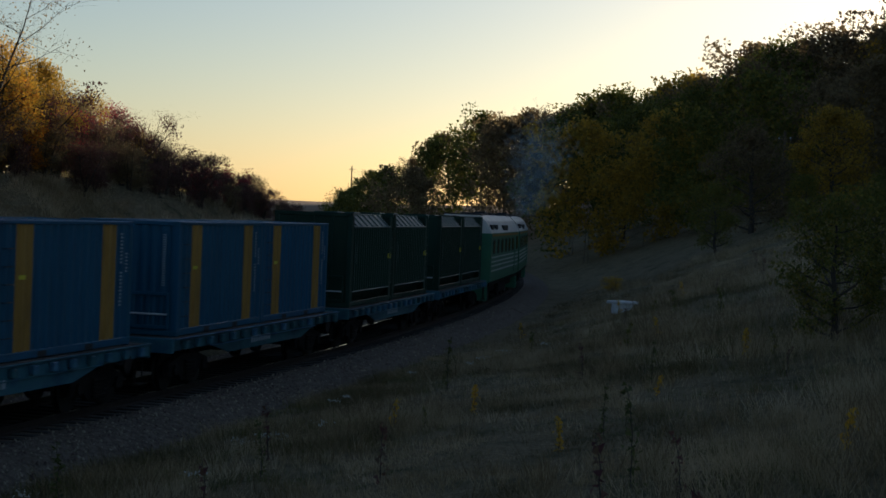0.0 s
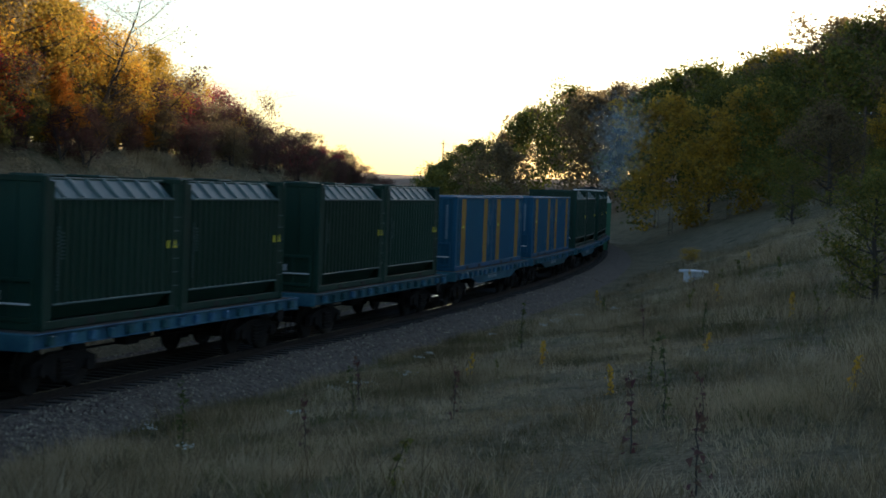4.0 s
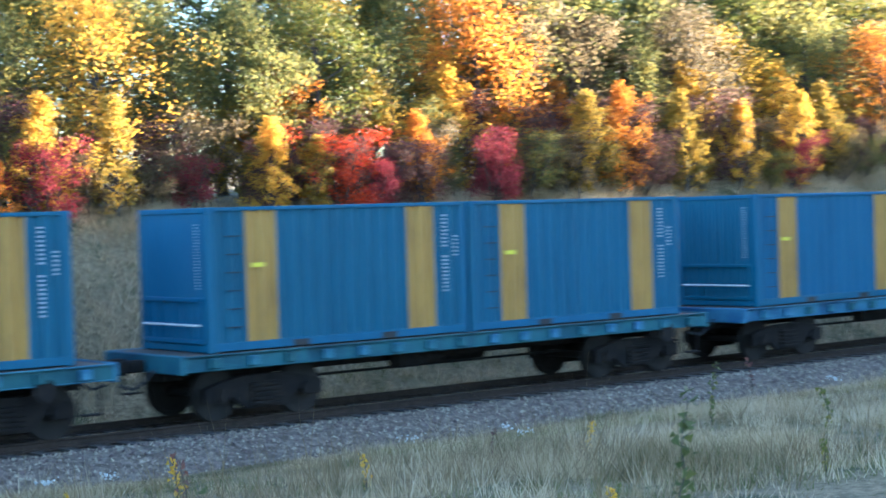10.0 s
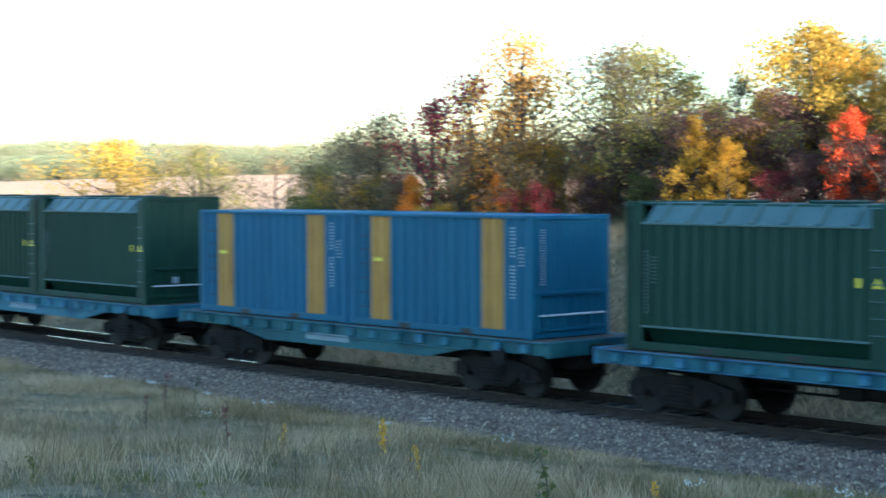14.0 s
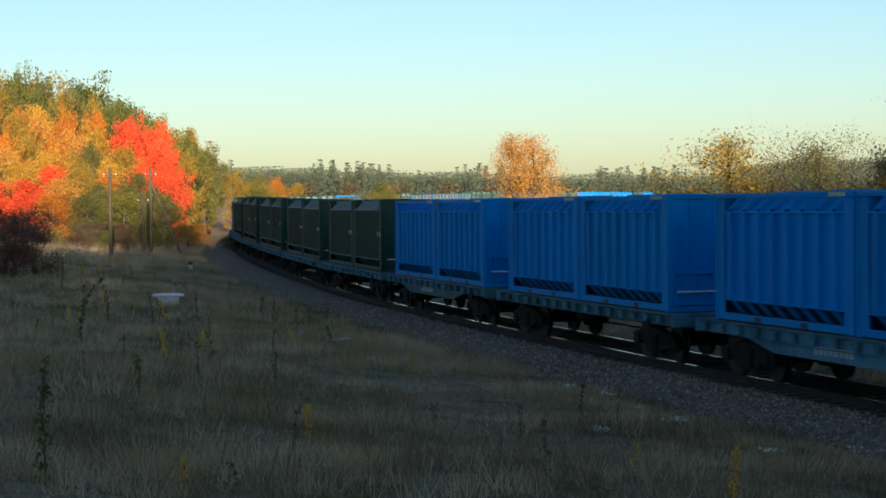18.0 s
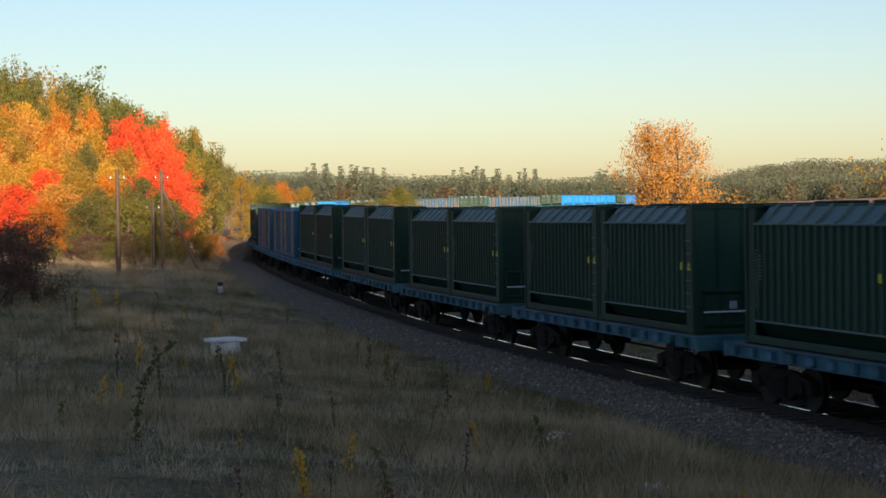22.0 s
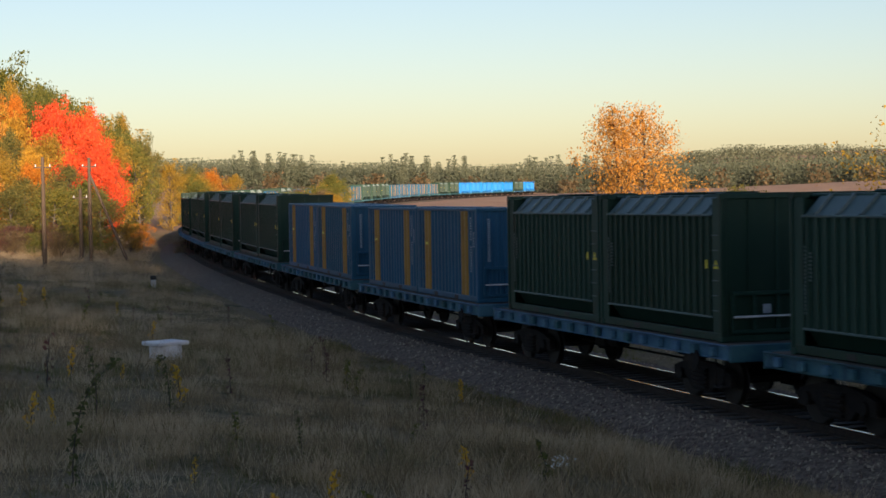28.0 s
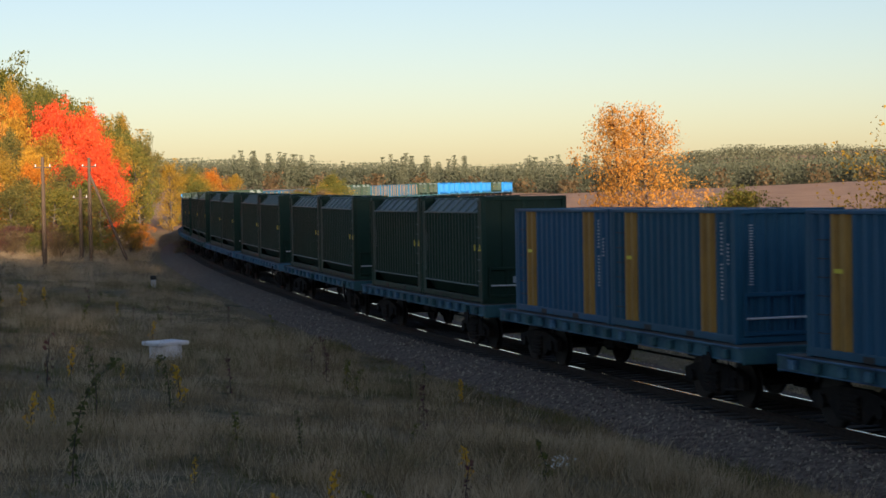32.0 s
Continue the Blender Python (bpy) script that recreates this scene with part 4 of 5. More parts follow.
# ---- trees ----
def leaf_mesh(name, pts, size, rng, droop=0.3):
    """Small folded leaf sprays at the given points."""
    n = len(pts)
    u = rng.normal(size=(n, 3))
    u[:, 2] -= droop
    u /= np.linalg.norm(u, axis=1)[:, None]
    w = np.cross(u, rng.normal(size=(n, 3)))
    w /= np.linalg.norm(w, axis=1)[:, None] + 1e-9
    k = size * rng.uniform(0.55, 1.35, (n, 1))
    v = np.stack([pts - u * k * 0.45 - w * k * 0.40, pts - u * k * 0.35 + w * k * 0.42, pts + u * k * 0.60], 1).reshape(-1, 3)
    me = bpy.data.meshes.new(name)
    me.vertices.add(3 * n)
    me.vertices.foreach_set("co", v.astype(np.float32).ravel())
    me.loops.add(3 * n)
    me.loops.foreach_set("vertex_index", np.arange(3 * n, dtype=np.int32))
    me.polygons.add(n)
    me.polygons.foreach_set("loop_start", np.arange(0, 3 * n, 3, dtype=np.int32))
    me.update(calc_edges=True)
    return me


def tree_meshes(seed, style, leaves, leaf_size):
    """Trunk with limbs, and a crown of leaf sprays, for a tree one metre tall scaled later by its height."""
    rng = np.random.RandomState(seed)
    wood, tips = Shape(), []
    conf = {"round": (1, 0.10, 0.36, 13, 0.36), "tall": (1, 0.30, 0.26, 13, 0.26), "flame": (1, 0.03, 0.20, 30, 0.36), "bush": (5, 0.03, 0.40, 6, 0.34), "bare": (2, 0.10, 0.36, 15, 0.34), "dense": (1, 0.06, 0.38, 22, 0.36), "sparse": (1, 0.12, 0.3, 16, 0.28), "far": (1, 0.06, 0.38, 22, 0.36), "veil": (1, 0.06, 0.38, 22, 0.36), "fine": (2, 0.08, 0.34, 34, 0.36), "airy": (1, 0.10, 0.34, 22, 0.30)}
    stems, bare, spread, limbs, reach = conf[style]
    for st in range(stems):
        lean = rng.normal(0, 0.05, 2) if stems == 1 else rng.normal(0, 0.10 if style == "flame" else 0.28, 2)
        p = Vector((rng.normal(0, 0.03) * (stems > 1), rng.normal(0, 0.03) * (stems > 1), -0.02))
        top = Vector((p.x + lean[0], p.y + lean[1], rng.uniform(0.86, 0.96)))
        r0 = 0.026 if stems == 1 else 0.014
        steps, path = 6, []
        for i in range(steps + 1):
            q = p.lerp(top, i / steps) + Vector((rng.normal(0, 0.012), rng.normal(0, 0.012), 0)) * (0 < i)
            path.append(q)
        for i in range(steps):
            wood.tube(path[i], path[i + 1], r0 * (1 - i / steps * 0.85), r0 * (1 - (i + 1) / steps * 0.85), n=6, caps=False)
        for i in range(limbs):
            f = bare + (0.95 - bare) * (i + rng.uniform(0, 1)) / limbs
            o = path[min(steps, int(f * steps))].lerp(path[min(steps, int(f * steps) + 1)], f * steps % 1)
            a = i * 2.4 + rng.uniform(-0.5, 0.5)
            width = reach * {"round": math.sin(min(1, (f - bare) / (1 - bare) * 0.92 + 0.16) * math.pi) ** 0.7, "tall": math.sin(min(1, (f - bare) / (1 - bare) * 0.9 + 0.2) * math.pi) ** 0.7,
                             "fine": max(0.05, 1.0 - f) ** 0.75 * min(1.0, 0.55 + 1.6 * f), "airy": math.sin(min(1, (f - bare) / (1 - bare) * 0.85 + 0.2) * math.pi) ** 0.6, "veil": 0.8, "far": math.sin(min(1, (f - bare) / (1 - bare) * 0.92 + 0.16) * math.pi) ** 0.6, "sparse": math.sin(min(1, (f - bare) / (1 - bare) * 0.9 + 0.2) * math.pi) ** 0.7, "dense": math.sin(min(1, (f - bare) / (1 - bare) * 0.92 + 0.16) * math.pi) ** 0.6, "flame": max(0.04, 1.0 - f) ** 0.9 * min(1.0, 0.45 + 2.2 * f), "bush": 0.9 - 0.5 * f, "bare": 0.5 + 0.5 * math.sin(f * math.pi)}[style] * (rng.uniform(0.35, 1.3) if style == "flame" else rng.uniform(0.7, 1.15))
            up = rng.uniform(0.25, 0.7) * width * {"flame": 1.2, "bare": 1.3}.get(style, 1.0)
            e = o + Vector((math.cos(a) * width, math.sin(a) * width, up))
            e.z = min(e.z, 1.0)
            mid = o.lerp(e, 0.5) + Vector((0, 0, -0.02))
            r = r0 * (1 - 0.75 * f) * 0.5
            wood.tube(o, mid, r, r * 0.65, n=4, caps=False)
            wood.tube(mid, e, r * 0.65, r * 0.25, n=4, caps=False)
            tips += [e, mid.lerp(e, 0.5)]
            for j in range(5 if style == "bare" else 3):
                b = mid.lerp(e, rng.uniform(0.0, 0.9))
                t = b + Vector(rng.normal(0, 1, 3)) * width * 0.30 + Vector((0, 0, 0.04))
                wood.tube(b, t, r * 0.35, r * 0.12, n=3, caps=False)
                tips.append(t)
                if style == "bare":
                    for _ in range(3):
                        t2 = t + Vector(rng.normal(0, 1, 3)) * 0.06 + Vector((0, 0, 0.03))
                        wood.tube(b.lerp(t, 0.6), t2, r * 0.14, r * 0.06, n=3, caps=False)
    tips = np.array([tuple(t) for t in tips])
    pick = tips[rng.randint(0, len(tips), leaves)]
    fat = {"round": 0.050, "tall": 0.042, "flame": 0.030, "bush": 0.062, "bare": 0.05, "dense": 0.046, "sparse": 0.045, "far": 0.046, "veil": 0.055, "fine": 0.032, "airy": 0.060}[style]
    pts = pick + rng.normal(0, 1, (leaves, 3)).clip(-1.7, 1.7) * fat * np.array([1, 1, 0.8])
    pts[:, 2] = np.clip(pts[:, 2], 0.02, 1.04)
    return wood.mesh("trunk", M_BARK, even=False), leaf_mesh("crown", pts, leaf_size, rng)


PROTO = {}
for style, count, leaves, size in (("round", 5, 12000, 0.0165), ("tall", 4, 11000, 0.0155), ("flame", 6, 6000, 0.020), ("bush", 4, 6000, 0.023), ("airy", 6, 9500, 0.0138), ("bare", 4, 2000, 0.012), ("dense", 6, 9500, 0.0195), ("far", 4, 6500, 0.026), ("veil", 3, 3200, 0.055),
                                  ("sparse", 5, 4600, 0.0155), ("fine", 1, 26000, 0.0092)):
    PROTO[style] = []
    for i in range(count):
        tm, cm = tree_meshes(100 + 17 * i + len(style), style, leaves, size)
        cm.materials.append(LEAF["green"])
        PROTO[style].append((tm, cm))
WORDS = {"green": "olive-green", "olive": "grey-olive", "yellow": "bright yellow", "gold": "golden-brown", "orange": "orange", "red": "scarlet", "crimson": "crimson", "dusk": "dull purple-brown", "brown": "brown half-bare", "hazy": "dark green", "rust": "rusty orange"}
TREES = []
RT = random.Random(5)


def plant(style, colour, x, y, height, where="on the grassy bank", wide=1.0, group="trees of the wood", sink=0.05, z=None):
    small = style in ("flame", "bush")
    tm, cm = RT.choice(PROTO[style])
    name = "shrub" if small else "tree"
    m = Matrix.LocRotScale((x, y, (ground_at(x, y) if z is None else z) - sink), Euler((0, 0, RT.uniform(0, 6.28))), Vector((height * wide, height * wide, height)))
    ob = thing(name, WORDS[colour] + (" autumn shrub " if small else " autumn tree ") + where, name, group, m)
    part("trunk", tm, None, ob)
    crown = part("crown", cm, None, ob)
    crown.material_slots[0].link = "OBJECT"
    crown.material_slots[0].material = LEAF[colour]
    TREES.append(ob)
    return ob


def mixed(weights):
    r = RT.uniform(0, sum(w for _, w in weights))
    for k, w in weights:
        r -= w
        if r <= 0:
            return k
    return weights[-1][0]


def bank_wood():
    """The wood along the top of the cutting's far bank."""
    for s, n, h, style, colour in (
            # shrubs at the front edge, from the field end to the sunny end
            (-21.5, 8.2, 2.6, "flame", "orange"), (-20.4, 9.6, 6.0, "sparse", "crimson"), (-21.6, 9.9, 5.2, "bare", "crimson"), (-17.9, 9.4, 6.3, "airy", "rust"), (-18.6, 10.4, 5.6, "sparse", "brown"), (-15.0, 10.5, 6.0, "airy", "brown"), (-12.6, 9.8, 5.4, "airy", "olive"), (-16.0, 8.6, 3.2, "bush", "brown"), (-17.3, 7.8, 2.2, "flame", "orange"), (-24.0, 9.0, 4.9, "airy", "brown"),
            (-22.6, 10.0, 5.4, "sparse", "crimson"), (-27.5, 9.5, 4.0, "airy", "olive"), (-30.0, 10.5, 3.4, "airy", "brown"), (-25.4, 9.8, 3.6, "bush", "brown"), (-28.6, 9.0, 2.2, "bush", "dusk"), (-26.0, 8.6, 2.6, "bush", "green"),
            (-13.5, 9.2, 4.8, "bare", "brown"), (-11.5, 9.6, 4.6, "bare", "brown"), (-9.8, 7.8, 3.1, "flame", "yellow"), (-8.6, 7.7, 2.3, "flame", "yellow"), (-8.0, 10.5, 5.2, "round", "gold"),
            (-5.0, 7.9, 2.8, "flame", "red"), (-3.2, 7.6, 2.5, "flame", "gold"), (-0.6, 8.2, 3.9, "flame", "yellow"), (0.8, 7.6, 2.1, "flame", "orange"), (2.4, 7.8, 3.2, "flame", "yellow"),
            (4.2, 8.0, 3.0, "flame", "gold"), (8.3, 7.6, 2.7, "flame", "yellow"), (9.5, 7.6, 2.3, "flame", "gold"), (10.5, 7.6, 2.2, "bush", "red"), (11.3, 7.4, 1.6, "bush", "crimson"),
            (13.2, 7.8, 2.8, "flame", "orange"), (15.6, 7.6, 2.1, "bush", "crimson"), (17.2, 10.0, 6.6, "airy", "orange"), (19.0, 7.9, 3.3, "flame", "gold"), (21.0, 7.9, 3.6, "flame", "orange"),
            (23.5, 7.8, 3.4, "flame", "gold"), (26.0, 7.8, 3.0, "flame", "yellow"), (28.5, 7.8, 3.3, "flame", "yellow"), (31.0, 8.2, 3.5, "flame", "gold"), (35.0, 8.8, 5.2, "airy", "orange"),
            (39.0, 8.5, 4.0, "flame", "gold"), (45.5, 8.6, 3.4, "sparse", "red"), (47.5, 9.2, 5.6, "airy", "gold"), (52.0, 9.0, 5.4, "bare", "brown"), (41.0, 9.4, 5.4, "round", "gold"), (44.0, 9.2, 5.0, "airy", "yellow"), (50.0, 9.4, 5.2, "round", "gold"), (54.0, 9.0, 4.4, "airy", "yellow"), (57.5, 9.2, 4.0, "round", "gold"), (38.0, 8.6, 3.4, "flame", "orange"), (43.0, 8.2, 3.0, "flame", "orange"), (48.5, 8.2, 2.8, "flame", "orange")):
        p = on_track(s, n)
        plant(style, colour, p.x, p.y, h, "on the edge of the bank", group="edge shrubs")
    low = [("dusk", 7), ("crimson", 0.7), ("brown", 3), ("gold", 1), ("olive", 2)]
    for n0, n1, h0, h1, step in ((7.4, 8.4, 1.2, 2.0, 1.25), (8.6, 9.6, 2.0, 3.0, 1.5)):
        s = -24.0
        while s < 100:
            p = on_track(s, RT.uniform(n0, n1))
            c = mixed(low) if s < 50 else mixed([("dusk", 6), ("brown", 3), ("crimson", 1)])
            plant("bush", c, p.x, p.y, RT.uniform(h0, h1) * (1 if s < 70 else 0.75 if s < 84 else 0.5), "under the wood's edge", RT.uniform(0.9, 1.25), group="edge shrubs")
            s += RT.uniform(0.8, 1.4) * step
    # taller bright shrubs standing in the thicket
    s = 9.0
    while s < 56:
        p = on_track(s, RT.uniform(8.6, 9.8))
        plant("flame", mixed([("orange", 4), ("yellow", 4), ("gold", 4), ("olive", 1)]), p.x, p.y, RT.uniform(2.8, 4.3), "in the thicket at the wood's edge", 1.1, group="edge shrubs")
        s += RT.uniform(1.3, 2.6)
    tallc = [("olive", 6), ("gold", 3.0), ("brown", 1.0), ("yellow", 1.6), ("orange", 0.8), ("green", 2.5)]
    for row, (n0, hs) in enumerate(((10.4, 0.74), (12.6, 0.98), (15.8, 1.16))):
        s = -26.0 + 3 * row
        while s < 102:
            top = float(np.interp(s, (-28, -20, -14, -10, -3, 4, 12, 22, 40, 52, 62, 78, 92, 102), (2.4, 3.8, 4.5, 4.5, 5.0, 7.0, 7.9, 8.2, 7.7, 6.5, 4.6, 3.2, 1.5, 0.8)))
            p = on_track(s, n0 + RT.uniform(-0.9, 0.9))
            if s < -13 or s > 66:
                style, c = ("bare", "brown") if RT.random() < 0.55 else ("sparse" if s < 0 else "airy", mixed([("brown", 2), ("gold", 1), ("olive", 2), ("dusk", 1), ("crimson", 0.5)]))
            else:
                style, c = mixed([("airy", 5), ("round", 2), ("tall", 2)] if row < 2 else [("airy", 6), ("sparse", 2), ("tall", 1)]), mixed(tallc)
            plant(style, c, p.x, p.y, top * hs * RT.uniform(0.78, 1.1), "in the wood on the bank", RT.uniform(0.85, 1.1))
            s += RT.uniform(1.9, 2.9)


def field_trees():
    """Single trees beyond the train towards the fields."""
    for x, y, h, style, c, wide in ((-61.0, 30.0, 8.3, "fine", "rust", 0.88), (-61.5, 34.0, 4.6, "round", "green", 1.0), (-48.0, 33.5, 7.0, "airy", "gold", 1.2), (-45.0, 36.0, 6.4, "airy", "olive", 1.1),
                                    (-42.0, 34.0, 6.2, "bare", "brown", 1.0), (-52.0, 32.0, 3.8, "flame", "yellow", 1.3), (-37.0, 34.5, 5.5, "bare", "brown", 1.1), (-32.0, 33.0, 5.4, "bare", "brown", 1.1), (-29.0, 32.0, 5.6, "airy", "brown", 1.1),
                                    (-70.0, 46.0, 3.6, "bush", "brown", 1.4)):
        plant(style, c, x, y, h, "standing behind the railway line", wide, group="trees by the field")


def joined_wood(name, label, entries):
    """Many far trees in one mesh: (style, colour, place, height, width, turn)."""
    keys = list(dict.fromkeys(e[1] for e in entries))
    vs, mats, quads = [], [], 0
    for style, colour, (x, y, z), h, wide, turn in entries:
        cm = PROTO[style][int(turn * 100) % len(PROTO[style])][1]
        v = np.empty(len(cm.vertices) * 3, np.float32)
        cm.vertices.foreach_get("co", v)
        v = v.reshape(-1, 3)
        c, s = math.cos(turn), math.sin(turn)
        v = np.stack([(v[:, 0] * c - v[:, 1] * s) * h * wide + x, (v[:, 0] * s + v[:, 1] * c) * h * wide + y, v[:, 2] * h + z], 1)
        b = np.array([(-1, -0.6, 0), (1, -0.4, 0), (0.2, 0, 28), (0.8, 0.9, 0), (-0.9, 0.8, 0), (0.2, 0, 28)]) * h * 0.02 + np.array([x, y, z - 0.2])
        vs += [v, b]
        k = len(v) // 3
        mats += [np.full(k, keys.index(colour) + 1, np.int32), np.zeros(2, np.int32)]
        quads += k + 2
    v = np.concatenate(vs).astype(np.float32)
    me = bpy.data.meshes.new(name)
    me.vertices.add(len(v))
    me.vertices.foreach_set("co", v.ravel())
    me.loops.add(len(v))
    me.loops.foreach_set("vertex_index", np.arange(len(v), dtype=np.int32))
    me.polygons.add(quads)
    me.polygons.foreach_set("loop_start", np.arange(0, len(v), 3, dtype=np.int32))
    me.materials.append(M_BARK)
    for k in keys:
        me.materials.append(LEAF[k])
    me.polygons.foreach_set("material_index", np.concatenate(mats))
    me.update(calc_edges=True)
    tagged(new(name, me), label, "trees", kind="stuff")


def place_by_skyline(eye, yaws, tops, rows, step, colours, styles, where, group, low, spread=1.0, joined="", clear=7):
    """Trees standing on rising ground, so that each row stays under a skyline given by yaw and elevation."""
    far = []
    for dist, share, most in rows:
        yaw = yaws[0] + RT.uniform(0, 1)
        while yaw < yaws[-1]:
            d = dist * RT.uniform(0.95, 1.06)
            x, y = eye[0] - math.sin(radians(yaw)) * d, eye[1] + math.cos(radians(yaw)) * d
            g = ground_at(x, y)
            top = eye[2] + d * math.tan(radians(float(np.interp(yaw, yaws, tops)))) * share
            h = min(most, top - g) * RT.uniform(0.86, 1.04)
            sn = beside([x], [y])[1][0]
            if h > low and abs(sn) > clear:
                style = mixed(styles)
                # out of view: coarse opaque crowns that only block the sun
                style = "veil" if yaw < -91.5 and style != "bush" else style
                if joined:
                    far.append((style, mixed(colours(yaw)), (x, y, g), h, RT.uniform(0.9, 1.15) * spread, RT.uniform(0, 6.28)))
                else:
                    plant(style, mixed(colours(yaw)), x, y, h, where, RT.uniform(0.9, 1.15) * spread, group, z=g)
            yaw += step * (1.7 if yaw < -91 else 1) / d * 57.3 * RT.uniform(0.8, 1.25)
    if joined:
        joined_wood(joined, "dense autumn trees " + where, far)


def hill_wood():
    RT.seed(8)
    # tops beyond about -88.5 are unseen, raised to shade train and meadow
    ys = (-125, -104, -97, -92.5, -90.5, -88.5, -84.2, -83, -80.8, -77.2, -76, -74.7, -73.5, -72.2, -70.5)
    es = (11.5, 11.5, 11.2, 9.0, 7.2, 6.1, 5.7, 5.2, 4.2, 3.5, 3.2, 3.1, 2.2, 1.5, 0.9)
    dark = lambda yaw: [("green", 6), ("gold", 2), ("brown", 3), ("gold", 0.4)]
    place_by_skyline((6.2, 1.8, 4.33), ys, es, ((108, 0.35, 4.5), (118, 0.68, 9.5)), 4.8, dark, [("dense", 3), ("bush", 0.6)], "on the dark wooded hillside", "hillside wood", 2.2, clear=13)
    place_by_skyline((6.2, 1.8, 4.33), ys, es, ((145, 0.93, 14), (205, 1.08, 22)), 4.8, dark, [("far", 1)], "on the dark wooded hillside", "hillside wood", 2.2, joined="hillside_wood")
    vis = [i for i, a in enumerate(ys) if a >= -90.5]
    place_by_skyline((6.2, 1.8, 4.33), [ys[i] for i in vis], [es[i] for i in vis], ((172, 1.08, 19),), 4.6, dark, [("dense", 1)], "on the dark wooded hillside", "hillside wood", 2.2, joined="hillside_wood")
    # added unseen row, its heights set to place the shadow's edge
    ridge = ((-125, -104, -99.5, -97.5, -95.5, -94.6, -94.0, -93.2, -90.5, -89.4, -88.9), (12.7, 12.7, 12.7, 13.4, 14.1, 14.8, 14.2, 8.6, 8.6, 8.3, 6.4))
    place_by_skyline((6.2, 1.8, 4.33), *ridge, ((172, 1.08, 33),), 2.6, dark, [("far", 1)], "on the dark wooded hillside", "hillside wood", 2.2, 0.5, joined="hillside_wood")
    place_by_skyline((6.2, 1.8, 4.33), ys, es, ((240, 1.1, 16), (290, 1.1, 18)), 6.0, lambda yaw: [("green", 3), ("brown", 3)] if yaw > -79 else [("green", 1)], [("far", 1)], "on the dark wooded hillside", "hillside wood", 2.0, joined="hillside_wood")
    for x, y, h in ((47, 4.2, 3.5), (49, 1.6, 3.9), (45.5, 1.8, 3.0), (52, 3.4, 3.4)):
        plant("dense", "green", x, y, h, "on the grassy slope", 1.0, "slope shrubs")
    plant("bush", "yellow", 101.0, 19.3, 0.9, "on the grassy slope", 1.7, "slope shrubs")


def sunny_colours(yaw, el, sky):
    """What grows at a height over the meadow in the sunlit wood."""
    red = float(np.interp(yaw, (78.2, 78.8, 79.4, 80.2, 81.2, 81.5), (-0.1, 0.5, 1.5, 2.5, 3.0, 3.0)))
    if 78.2 < yaw < 81.3 and red - 1.15 < el < red + 0.65:
        return [("red", 1)]
    if yaw < 76.4:
        return [("gold", 4), ("green", 3), ("orange", 1), ("brown", 2), ("rust", 1)]
    if el > sky - 0.75 or yaw < 78.9:
        return [("green", 5), ("olive", 3), ("gold", 3)]
    if yaw > 81.1 and el > 1.6:
        return [("orange", 4), ("yellow", 3), ("gold", 3), ("rust", 2), ("olive", 1)]
    if yaw > 83.2:
        return [("red", 3), ("orange", 3), ("rust", 3), ("gold", 2)]
    if el > 1.3:
        return [("gold", 4), ("rust", 4), ("olive", 2), ("orange", 1)]
    return [("olive", 4), ("gold", 4), ("green", 3), ("yellow", 1.5), ("rust", 2)]


